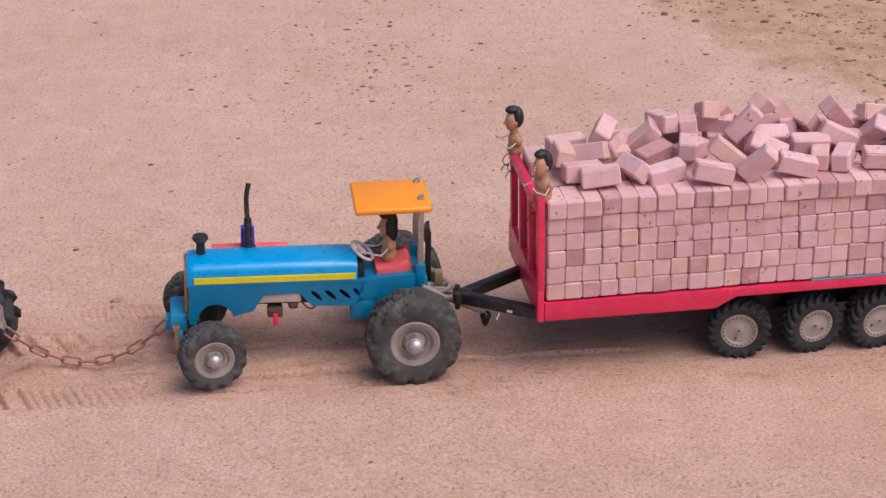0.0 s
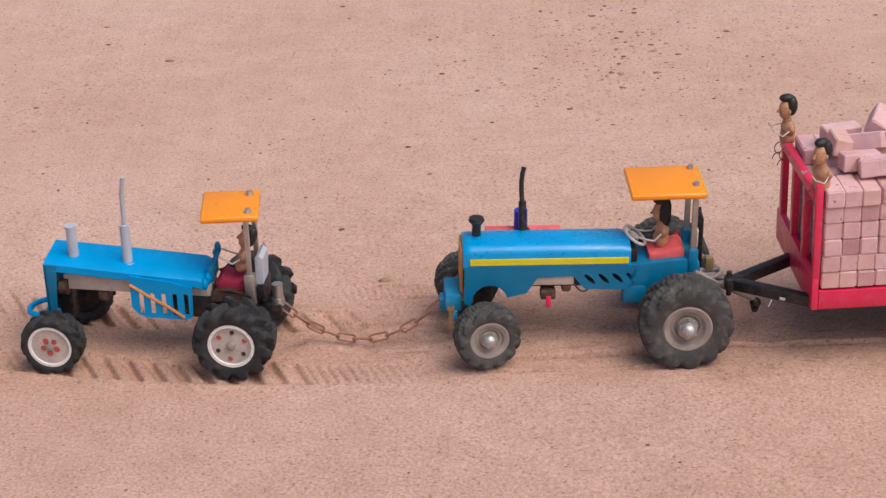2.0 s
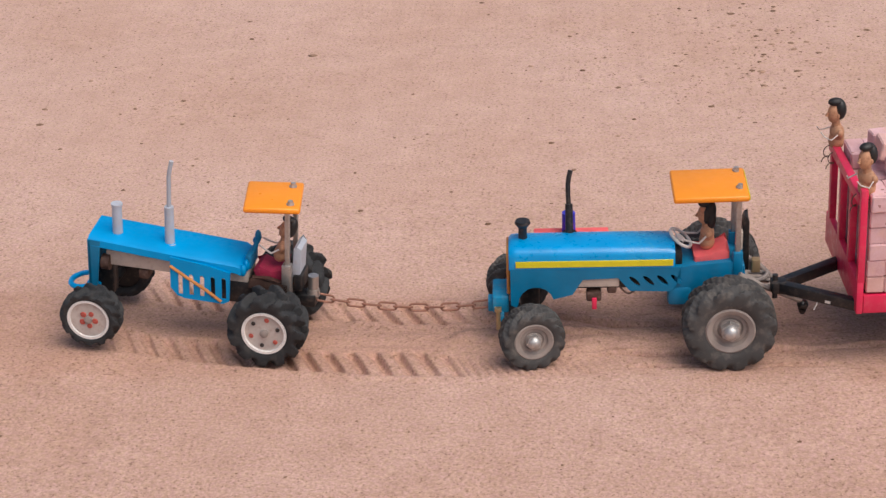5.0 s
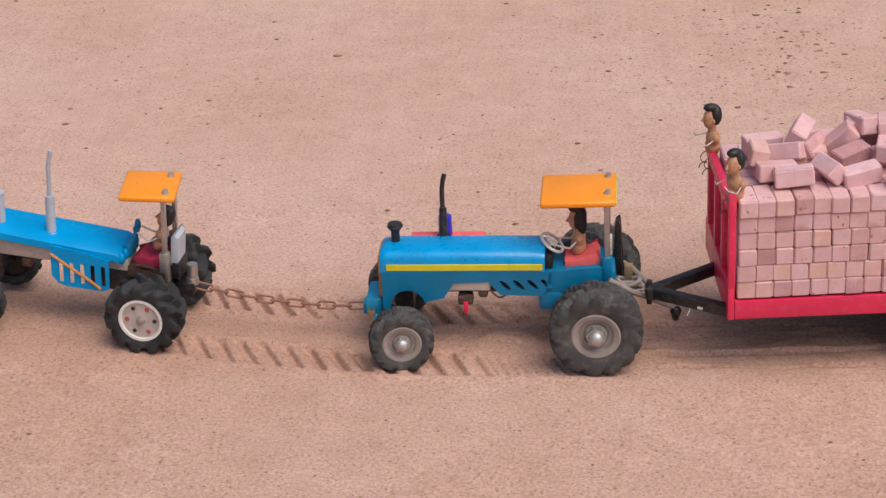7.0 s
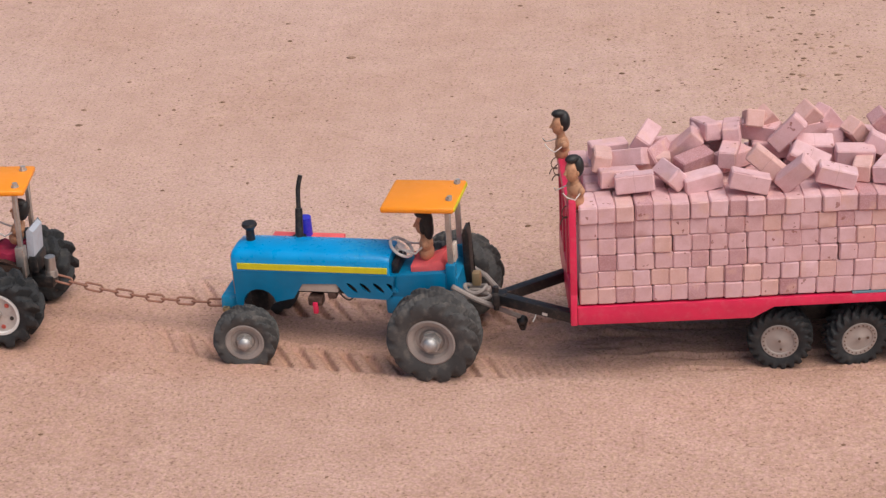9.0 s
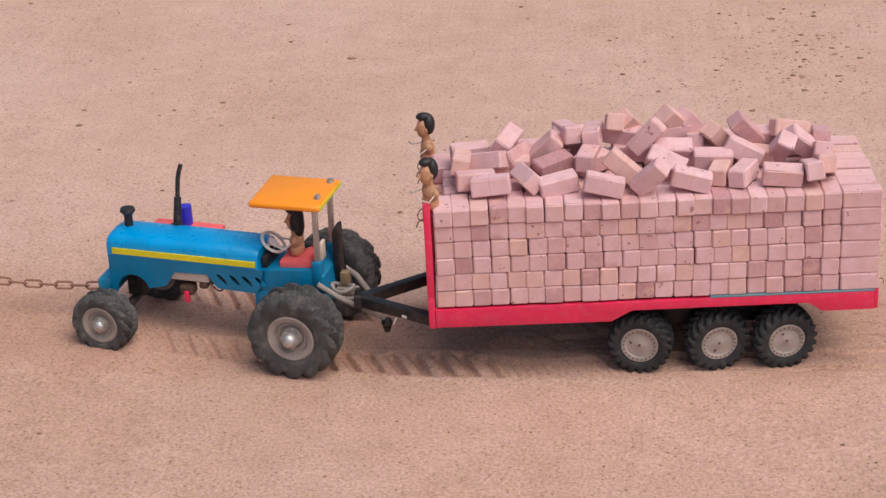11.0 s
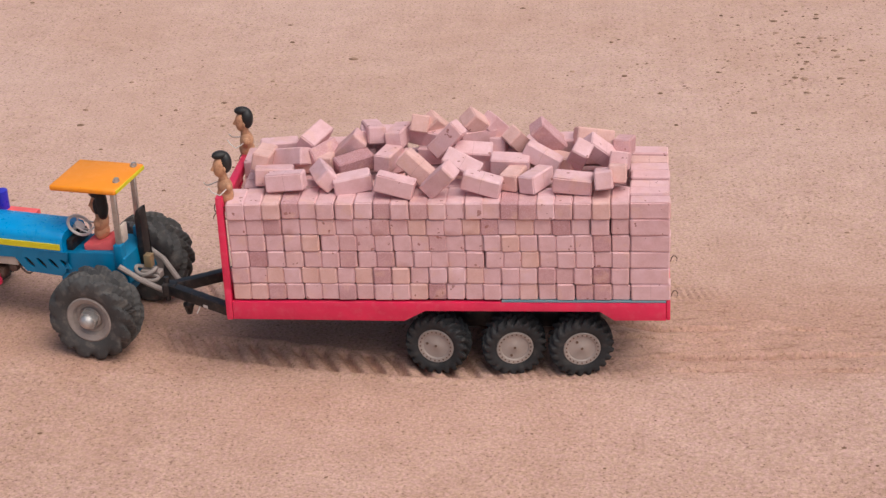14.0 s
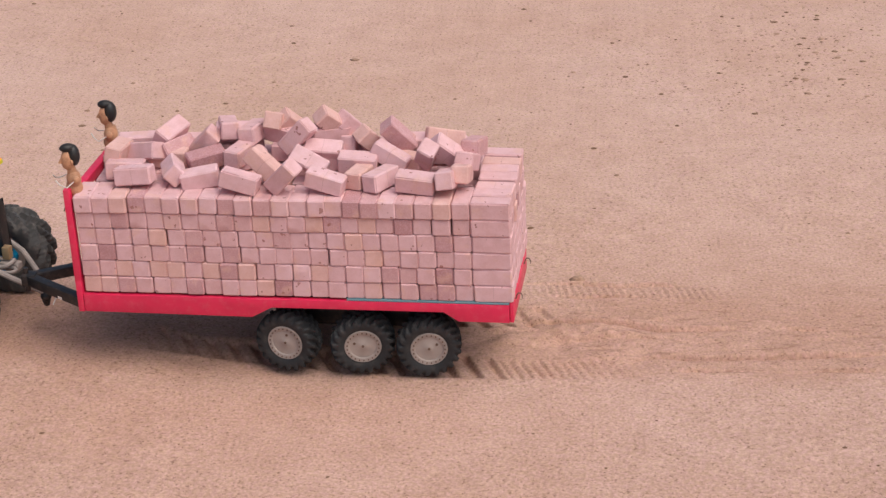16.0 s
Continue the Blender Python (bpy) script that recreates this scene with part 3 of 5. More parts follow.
def domed_rim(rim, width, mat):
    """Dish with a flange, a deep ring and a flat centre."""
    bm = bmesh.new()
    w = width / 2
    lathe(bm, [(0, -w * 0.52), (rim * 0.50, -w * 0.52), (rim * 0.56, -w * 0.62), (rim * 0.70, -w * 0.60), (rim * 0.78, -w * 0.82), (rim * 0.98, -w * 0.92), (rim * 1.05, -w * 0.86), (rim, -w * 0.6), (rim, w * 0.8), (rim * 0.9, w * 0.8), (0, w * 0.5)], 40)
    return mesh_of("rim", bm, mat)


def hub_nut(rim, width):
    """A washer and a big domed nut, each a mesh with its place."""
    bm = bmesh.new()
    w = width / 2
    lathe(bm, [(0, -w * 0.55), (rim * 0.42, -w * 0.55), (rim * 0.46, -w * 0.62), (rim * 0.42, -w * 0.70), (0, -w * 0.70)], 28)
    washer = mesh_of("washer", bm, RIM_TAN)
    bm = bmesh.new()
    bmesh.ops.create_cone(bm, cap_ends=True, segments=6, radius1=rim * 0.44, radius2=rim * 0.42, depth=w * 0.36, matrix=Matrix.Translation((0, -w * 0.86, 0)) @ pose(0, 0, 0, 90, 0, 0))["verts"]
    lathe(bm, [(rim * 0.33, -w * 1.0), (rim * 0.33, -w * 1.12), (rim * 0.26, -w * 1.27), (rim * 0.14, -w * 1.36), (0, -w * 1.39)], 24)
    return [("washer", washer, Matrix()), ("hub_nut", mesh_of("hub_nut", bm, CHROME, smooth=30), Matrix())]


def disc_rim(rim, width, ring_mat, disc_mat):
    """A flat painted disc inside a chipped bright ring."""
    bm = bmesh.new()
    w = width / 2
    lathe(bm, [(rim * 0.9, -w * 0.82), (rim * 0.93, -w * 0.97), (rim * 1.05, -w * 0.97), (rim * 1.06, -w * 0.85), (rim, -w * 0.6)], 44, 0)
    lathe(bm, [(rim, -w * 0.6), (rim, w * 0.6), (rim * 0.8, w * 0.7), (0, w * 0.7)], 44, 2)
    lathe(bm, [(0, -w * 0.84), (rim * 0.915, -w * 0.84)], 44, 1)
    return mesh_of("rim", bm, ring_mat, disc_mat, BLACK)


def rim_marks(rim, width, n, size, offset, mats, dist=0.6):
    """Bolt heads and paint dabs on a wheel disc, and a centre boss, each a mesh with its place."""
    w = width / 2
    out = []
    for k in range(2):
        bm = bmesh.new()
        rod(bm, (0, 0, 0), (0, -0.0013, 0), size * (1.0 if k else 1.15), size * 0.9, 10)
        me = mesh_of("bolt", bm, mats[k])
        for i in range(k, n, 2):
            a = i * math.tau / n + offset
            out.append(("bolt", me, pose(rim * dist * math.cos(a), -w * 0.842, rim * dist * math.sin(a))))
    bm = bmesh.new()
    lathe(bm, [(rim * 0.2, -w * 0.84), (rim * 0.19, -w * 1.0), (rim * 0.12, -w * 1.04), (0, -w * 1.05)], 18)
    out.append(("boss", mesh_of("boss", bm, mats[2]), Matrix()))
    return out


def notched_rim(rim, width):
    """Grey plastic disc with a ring of small raised notches and a few dark holes."""
    bm = bmesh.new()
    w = width / 2
    lathe(bm, [(0, -w * 0.78), (rim * 0.2, -w * 0.78), (rim * 0.24, -w * 0.74), (rim * 0.74, -w * 0.76), (rim * 0.78, -w * 0.84), (rim * 0.98, -w * 0.9), (rim * 1.04, -w * 0.78), (rim, -w * 0.5), (rim, w * 0.8), (0, w * 0.8)], 40, 0)
    for i in range(22):
        a = i * math.tau / 22
        p = Vector((rim * 0.87 * math.cos(a), -w * 0.86, rim * 0.87 * math.sin(a)))
        rod(bm, p, p + Vector((0, -0.0014, 0)), rim * 0.042, None, 8, 1)
    for rr, a in ((0.0, 0), (0.5, 0.0)):
        c = Vector((rim * rr * math.cos(a), -w * 0.79, rim * rr * math.sin(a)))
        rod(bm, c, c + Vector((0, -0.0010, 0)), rim * 0.075, None, 10, 1)
    return mesh_of("rim", bm, RIM_GREY, DARK_WIRE)


def wheel(parent, at, side, tyre_me, rim_me, extra_me, axle_r, width, label):
    """A wheel that turns on its axle (local y); side -1 shows its outer face to -y, +1 to +y."""
    bm = bmesh.new()
    rod(bm, (0, -width * 0.3, 0), (0, width * 0.75, 0), axle_r, None, 14)
    hub = part("wheel", bm, BLACK, parent, label)
    face = Matrix() if side < 0 else pose(0, 0, 0, 0, 0, 180)
    hub.matrix_basis = at
    part("tyre", tyre_me, None, hub, at=face)
    part("rim", rim_me, None, hub, at=face)
    for kind, me, m in extra_me or ():
        part(kind, me, None, hub, at=face @ m)
    return hub


def thing(name, label, category, group=""):
    ob = new(name)
    ob.empty_display_size = 0.05
    return tagged(ob, label, category, group)


# ---- the second tractor: yellow stripe, tows the trailer ----
def striped_tractor():
    t = thing("tractor", "bright blue toy tractor with yellow stripe and orange roof", "toy tractor", "toy tractors")
    yc, near, far = -0.008, -0.046, 0.030
    # bonnet: a rounded box, open below the engine
    bm = bmesh.new()
    prof = [(near, 0.128), (near, 0.150), (near + 0.004, 0.157), (near + 0.012, 0.1605), (yc, 0.1615), (far - 0.014, 0.1585), (far - 0.004, 0.154), (far, 0.146), (far, 0.128)]
    rings = []
    for x, dz, sh in ((-0.320, -0.004, 0.94), (-0.3165, -0.0008, 0.985), (-0.308, 0, 1), (-0.2, 0.0006, 1), (-0.090, 0, 1), (-0.080, -0.003, 0.98)):
        rings.append([bm.verts.new((x, yc + (y - yc) * sh, z + (dz if z > 0.14 else 0))) for y, z in prof])
    for a, b in zip(rings, rings[1:]):
        for k in range(len(prof) - 1):
            bm.faces.new((a[k], a[k + 1], b[k + 1], b[k]))
    bm.faces.new(rings[0])
    bm.faces.new(rings[-1])
    part("bonnet", bm, BLUE_SCUFFED, t, "scuffed blue bonnet")
    # side panels with the wheel arch, the engine opening and slanting holes
    arch = [(-0.318, 0.130), (-0.318, 0.072), (-0.309, 0.068)]
    arch += [(-0.281 + 0.026 * math.cos(a), 0.074 + 0.027 * math.sin(a)) for a in np.linspace(math.pi, 0.25, 9)]
    arch += [(-0.228, 0.088), (-0.213, 0.112), (-0.162, 0.114), (-0.145, 0.093), (-0.086, 0.091), (-0.078, 0.100), (-0.072, 0.130)]
    holes = []
    for i in range(4):
        cx, cz = -0.138 + 0.020 * i, 0.1085 + 0.0006 * i
        holes.append([(cx + 0.0048 * math.cos(a) - 0.0066 * math.sin(a), cz + 0.0080 * math.sin(a)) for a in np.linspace(0, math.tau, 12, endpoint=False)])
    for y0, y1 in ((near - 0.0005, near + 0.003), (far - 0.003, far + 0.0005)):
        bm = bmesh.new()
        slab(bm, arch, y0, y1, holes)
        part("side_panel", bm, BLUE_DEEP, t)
    bm = bmesh.new()
    box(bm, (-0.310, near - 0.0022, 0.1335), (-0.083, near - 0.0006, 0.1435), 0.0004, 1)
    part("stripe", bm, YELLOW, t, "yellow tape stripe")
    # grille with orange edge, and the blue front bracket that takes the chain
    bm = bmesh.new()
    box(bm, (-0.3235, yc - 0.028, 0.085), (-0.3185, yc + 0.028, 0.152), 0.002)
    part("grille", bm, ORANGE_TAPE, t, "faded orange front panel")
    bm = bmesh.new()
    box(bm, (-0.345, yc - 0.03, 0.055), (-0.321, yc + 0.03, 0.082), 0.003)
    box(bm, (-0.352, yc - 0.012, 0.048), (-0.338, yc + 0.012, 0.066), 0.002)
    box(bm, (-0.340, yc - 0.034, 0.042), (-0.328, yc - 0.022, 0.058), 0.002)
    part("front_bracket", bm, BLUE_WEAR, t, "dusty blue front bracket")
    bm = bmesh.new()
    rod(bm, (-0.337, yc - 0.033, 0.030), (-0.337, yc - 0.033, 0.066), 0.0036, 0.0032, 10)
    rod(bm, (-0.337, yc - 0.033, 0.060), (-0.337, yc - 0.033, 0.066), 0.0058, None, 6)
    part("front_bolt", bm, BRASS, t, "sandy brass bolt through the bracket")
    # engine block, belly and gearbox
    bm = bmesh.new()
    box(bm, (-0.300, yc - 0.020, 0.088), (-0.06, yc + 0.020, 0.104), 0.003)
    box(bm, (-0.304, yc - 0.014, 0.052), (-0.276, yc + 0.014, 0.090), 0.003)
    part("chassis", bm, BLACK, t)
    bm = bmesh.new()
    rod(bm, (-0.294, -0.070, 0.047), (-0.294, 0.060, 0.047), 0.007)
    part("front_axle", bm, BLACK, t)
    bm = bmesh.new()
    box(bm, (-0.222, near + 0.003, 0.098), (-0.160, far - 0.004, 0.128), 0.002)
    part("engine_block", bm, WOOD, t, "pale engine block")
    bm = bmesh.new()
    box(bm, (-0.208, near + 0.001, 0.075), (-0.186, near + 0.020, 0.090), 0.003)
    box(bm, (-0.178, near + 0.003, 0.086), (-0.164, near + 0.018, 0.098), 0.004)
    part("filter", bm, DARK_WOOD, t)
    bm = bmesh.new()
    box(bm, (-0.200, near - 0.002, 0.064), (-0.193, near + 0.006, 0.082), 0.001)
    part("tag", bm, PINK, t, "small pink tag under the engine")
    bm = bmesh.new()
    tube(bm, [(-0.160 + 0.032 * u, near + 0.006, 0.098 - 0.018 * math.sin(u * math.pi) + 0.012 * u) for u in np.linspace(0, 1, 9)], 0.0014)
    part("cable", bm, DARK_WIRE, t)
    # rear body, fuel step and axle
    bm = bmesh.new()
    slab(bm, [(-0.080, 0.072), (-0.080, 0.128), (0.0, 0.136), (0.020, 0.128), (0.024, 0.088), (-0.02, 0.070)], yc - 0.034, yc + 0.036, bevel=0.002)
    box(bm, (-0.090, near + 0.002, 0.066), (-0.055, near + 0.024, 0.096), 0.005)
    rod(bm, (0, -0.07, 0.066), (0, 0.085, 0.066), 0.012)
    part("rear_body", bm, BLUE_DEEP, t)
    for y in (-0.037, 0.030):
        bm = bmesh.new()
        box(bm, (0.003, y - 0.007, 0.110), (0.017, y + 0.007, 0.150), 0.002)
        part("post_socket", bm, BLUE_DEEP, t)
    # intake and exhaust
    bm = bmesh.new()
    rod(bm, (-0.299, -0.004, 0.156), (-0.299, -0.004, 0.180), 0.0068, 0.0062, 18)
    rod(bm, (-0.299, -0.004, 0.179), (-0.299, -0.004, 0.185), 0.0075, 0.0118, 20)
    rod(bm, (-0.299, -0.004, 0.185), (-0.299, -0.004, 0.189), 0.0118, 0.0105, 20)
    part("air_intake", bm, BLACK, t, "black mushroom air intake")
    bm = bmesh.new()
    rod(bm, (-0.2305, 0.017, 0.153), (-0.2305, 0.017, 0.159), 0.0125, 0.0105, 20)
    rod(bm, (-0.2305, 0.017, 0.156), (-0.2310, 0.029, 0.199), 0.0062, 0.0055, 16)
    tube(bm, [(-0.231, 0.028, 0.194), (-0.232, 0.034, 0.212), (-0.232, 0.038, 0.226), (-0.2305, 0.041, 0.236), (-0.228, 0.044, 0.246)], 0.0036, 10)
    part("exhaust_pipe", bm, BLACK, t, "black bent exhaust pipe")
    bm = bmesh.new()
    rod(bm, (-0.231, 0.052, 0.130), (-0.231, 0.052, 0.174), 0.0105, 0.0098, 18)
    part("blue_cap", bm, VIOLET, t, "violet-blue plastic cap")
    bm = bmesh.new()
    box(bm, (-0.283, far + 0.0008, 0.118), (-0.172, 0.062, 0.1445), 0.002)
    part("far_trim", bm, CORAL, t, "pinkish box along the bonnet")
    # steering wheel, column and seat
    bm = bmesh.new()
    ring = [(0.0185 * math.cos(a), 0.0185 * math.sin(a), 0) for a in np.linspace(0, math.tau, 24, endpoint=False)]
    tilt = pose(-0.070, -0.004, 0.157, 6, 36, 0)
    tube(bm, [tilt @ Vector(p) for p in ring], 0.0024, 8, closed=True)
    for a in (0.3, 2.4, 4.5):
        tube(bm, [tilt @ Vector((0, 0, -0.003)), tilt @ Vector((0.018 * math.cos(a), 0.018 * math.sin(a), 0))], 0.0013, 6)
    rod(bm, tilt @ Vector((0, 0, -0.006)), tilt @ Vector((0, 0, 0.001)), 0.008, None, 14)
    part("steering_wheel", bm, WIRE, t, "pale wire steering wheel")
    bm = bmesh.new()
    rod(bm, (-0.070, yc, 0.155), (-0.080, yc, 0.126), 0.004)
    box(bm, (-0.079, yc - 0.026, 0.128), (-0.069, yc + 0.026, 0.146), 0.002)
    part("steering_column", bm, BLACK, t)
    bm = bmesh.new()
    slab(bm, [(-0.052, 0.127), (-0.052, 0.139), (-0.030, 0.142), (-0.018, 0.148), (-0.006, 0.151), (-0.001, 0.145), (-0.001, 0.127)], yc - 0.024, yc + 0.022, bevel=0.004)
    part("seat", bm, CORAL, t, "coral-red block seat")
    # roof on two posts
    for y in (-0.036, 0.030):
        bm = bmesh.new()
        box(bm, (0.006, y - 0.0035, 0.135), (0.014, y + 0.0035, 0.2370), 0.001, 1)
        part("roof_post", bm, STEEL, t)
    bm = bmesh.new()
    m = pose(0, 0, 0, 0, -1.0, 0)
    box(bm, (-0.080, -0.054, 0.2350), (0.027, 0.046, 0.2443), 0.0034, 3, m=m)
    part("roof", bm, ORANGE, t, "orange plastic canopy")
    bm = bmesh.new()
    box(bm, (0.0268, -0.051, 0.2365), (0.0282, 0.043, 0.2427), 0.0005, 1, m=m)
    part("roof_edge", bm, YELLOW, t, "bright yellow rear edge")
    for y in (-0.024, 0.034):
        bm = bmesh.new()
        rod(bm, (0.011, y, 0.2435), (0.012, y, 0.2460), 0.0056, None, 18)
        rod(bm, (0.012, y, 0.2460), (0.012, y, 0.2505), 0.0040, 0.0036, 6)
        part("roof_bolt", bm, CHROME, t)
    # rear board, lift arms and hitch
    bm = bmesh.new()
    slab(bm, [(0.020, 0.10), (0.020, 0.178), (0.023, 0.187), (0.027, 0.187), (0.030, 0.178), (0.031, 0.10)], yc + 0.008, yc + 0.030, bevel=0.002)
    part("rear_board", bm, BLACK, t)
    bm = bmesh.new()
    box(bm, (0.012, yc - 0.026, 0.150), (0.017, yc - 0.010, 0.178), 0.001)
    part("lamp_block", bm, WOOD, t)
    for y0, y1, far_end in ((yc - 0.040, yc - 0.018, 0.105), (yc + 0.040, yc + 0.02, 0.085)):
        bm = bmesh.new()
        tube(bm, [(0.012, y0, 0.118), (0.045, y0 * 0.9 + y1 * 0.1, 0.098), (far_end, y1, 0.062)], 0.0042, 8)
        part("lift_arm", bm, RIM_TAN, t, "sandy grey lift arm")
    bm = bmesh.new()
    ball(bm, (0.108, yc - 0.018, 0.056), 0.0085, (1, 1, 0.9))
    rod(bm, (0.108, yc - 0.018, 0.050), (0.108, yc - 0.018, 0.041), 0.007, 0.004, 8)
    part("arm_joint", bm, BLACK, t)
    bm = bmesh.new()
    box(bm, (0.028, yc - 0.008, 0.086), (0.060, yc + 0.008, 0.098), 0.002)
    tube(bm, [(0.040 + 0.016 * math.cos(a), yc - 0.01 + 0.012 * math.sin(a), 0.102 + 0.003 * math.cos(2 * a)) for a in np.linspace(0, math.tau, 16, endpoint=False)], 0.003, 8, closed=True)
    tube(bm, [(0.05 + 0.013 * math.cos(a), yc - 0.02 + 0.009 * math.sin(a), 0.094) for a in np.linspace(0, math.tau, 14, endpoint=False)], 0.0028, 8, closed=True)
    part("hitch", bm, RIM_TAN, t, "sandy coiled hitch")
    bm = bmesh.new()
    box(bm, (0.034, yc - 0.004, 0.102), (0.046, yc + 0.008, 0.122), 0.001)
    part("brass_bracket", bm, BRASS, t)
    rear_t = tyre_mesh("rear_tyre", 0.0675, 0.058, 0.034, 12, 0.0075, RUBBER_GREY, 1.45, 0.46)
    front_t = tyre_mesh("front_tyre", 0.0475, 0.040, 0.0275, 12, 0.0055, RUBBER_GREY, 1.45, 0.46)
    rr, fr = domed_rim(0.034, 0.058, RIM_TAN), domed_rim(0.0275, 0.040, RIM_TAN)
    rn, fn = hub_nut(0.034, 0.058), hub_nut(0.0275, 0.040)
    ws = []
    for x, y, r, tm, rm, nm, w in ((0, 0.085, 0.0675, rear_t, rr, rn, 0.058), (-0.294, 0.082, 0.0475, front_t, fr, fn, 0.040)):
        for side in (-1, 1):
            shift = (0.010 if side > 0 and x > -0.1 else 0.0) - (0.010 if side < 0 else 0.0)
            at = pose(x - (0.010 if x < -0.1 else 0.006) * (1.0 if side < 0 else 0.0 if x < -0.1 else 1.6), -0.004 + side * y + shift, r - 0.001)
            ws.append((wheel(t, at, side, tm, rm, nm, 0.008, w, "lugged tyre on sandy rim with chromed nut"), at, r))
    return t, ws


# ---- the first tractor: grey pipes, white-ringed wheels ----
def grey_pipe_tractor():
    t = thing("tractor", "blue toy tractor with grey pipes and white-ringed wheels", "toy tractor", "toy tractors")
    # bent sheet bonnet, sloping to the rear
    bm = bmesh.new()
    rows = []
    for x, zt, w0, w1 in ((-0.287, 0.1495, -0.036, 0.034), (-0.165, 0.139, -0.037, 0.036), (-0.155, 0.1385, -0.038, 0.036), (-0.062, 0.1315, -0.038, 0.035), (-0.054, 0.1275, -0.036, 0.033)):
        rows.append([bm.verts.new(p) for p in ((x, w0 - 0.001, zt - 0.012), (x, w0, zt - 0.002), (x, w0 + 0.006, zt + 0.002), (x, w1 - 0.006, zt + 0.006), (x, w1, zt + 0.002), (x, w1 + 0.001, zt - 0.012))])
    inner = [[bm.verts.new(v.co + Vector((0, 0.0016 if v.co.y < 0 else -0.0016, -0.0016))) for v in r] for r in rows]
    for lay in (rows, inner):
        for a, b in zip(lay, lay[1:]):
            for k in range(5):
                bm.faces.new((a[k], a[k + 1], b[k + 1], b[k]))
    for o, q in ((rows[0], inner[0]), (rows[-1], inner[-1])):
        for k in range(5):
            bm.faces.new((o[k], o[k + 1], q[k + 1], q[k]))
    for k in (0, 5):
        for n in range(len(rows) - 1):
            bm.faces.new((rows[n][k], rows[n + 1][k], inner[n + 1][k], inner[n][k]))
    part("bonnet", bm, BLUE, t, "glossy folded blue bonnet")
    bm = bmesh.new()
    for i in range(7):
        y = -0.032 + 0.0105 * i
        ball(bm, (-0.052 + 0.002 * (i % 2), y, 0.122 + 0.003 * (i % 3)), 0.0065, (0.8, 0.9, 1.5), 10)
    part("crumpled_edge", bm, BLUE, t, "crumpled rear edge of the bonnet")
    bm = bmesh.new()
    box(bm, (-0.288, -0.037, 0.062), (-0.283, 0.035, 0.146), 0.001)
    for y in (-0.037, 0.032):
        slab(bm, [(-0.288, 0.060), (-0.288, 0.147), (-0.268, 0.145), (-0.276, 0.062)], y, y + 0.003)
    part("front_frame", bm, BLUE_DEEP, t)
    bm = bmesh.new()
    lathe_ring = [pose(-0.308, 0, 0.058, 0, -6, 0) @ Vector((0.021 * math.cos(a), 0.024 * math.sin(a), 0)) for a in np.linspace(0, math.tau, 24, endpoint=False)]
    tube(bm, lathe_ring, 0.0042, 8, closed=True)
    box(bm, (-0.300, -0.016, 0.052), (-0.278, 0.016, 0.064), 0.002)
    part("tow_ring", bm, BLUE, t)
    bm = bmesh.new()
    box(bm, (-0.268, -0.022, 0.094), (-0.05, 0.022, 0.119), 0.002, m=pose(0, 0, 0, 0, 1.5, 0))
    part("engine_block", bm, WOOD, t, "pale wooden engine block")
    bm = bmesh.new()
    rod(bm, (-0.270, -0.023, 0.106), (-0.258, -0.023, 0.106), 0.012, None, 16)
    part("pulley", bm, DARK_WOOD, t)
    bm = bmesh.new()
    box(bm, (-0.215, -0.024, 0.084), (-0.2, 0.0, 0.098), 0.002)
    part("sump", bm, DARK_WOOD, t)
    bm = bmesh.new()
    rod(bm, (-0.271, -0.065, 0.046), (-0.271, 0.065, 0.046), 0.006)
    part("front_axle", bm, BLACK, t)
    bm = bmesh.new()
    box(bm, (-0.283, -0.012, 0.046), (-0.258, 0.012, 0.096), 0.003)
    part("axle_mount", bm, BLACK, t)
    bm = bmesh.new()
    box(bm, (-0.11, -0.024, 0.062), (0.02, 0.024, 0.098), 0.004)
    part("gearbox", bm, BLACK, t)
    bm = bmesh.new()
    rod(bm, (0, -0.065, 0.058), (0, 0.065, 0.058), 0.011)
    part("rear_axle", bm, BLACK, t)
    # slotted side shields with an orange tape across
    slots = []
    for i in range(5):
        cx = -0.145 + 0.0165 * i
        slots.append([(cx - 0.0034, 0.076), (cx + 0.0036, 0.076), (cx + 0.0036, 0.107), (cx + 0.001, 0.111), (cx - 0.0034, 0.110)])
    shield = [(-0.160, 0.136), (-0.160, 0.086), (-0.150, 0.074), (-0.138, 0.070), (-0.080, 0.068), (-0.071, 0.073), (-0.069, 0.120), (-0.10, 0.128)]
    for y in (-0.041, 0.036):
        bm = bmesh.new()
        slab(bm, shield, y - 0.0015, y + 0.0015, slots)
        part("side_shield", bm, BLUE, t, "blue slotted side shield")
    bm = bmesh.new()
    tube(bm, [(-0.160, -0.0432, 0.122), (-0.135, -0.0434, 0.106), (-0.105, -0.0434, 0.088), (-0.083, -0.0432, 0.072)], 0.0024, 6)
    part("tape", bm, ORANGE_TAPE, t)
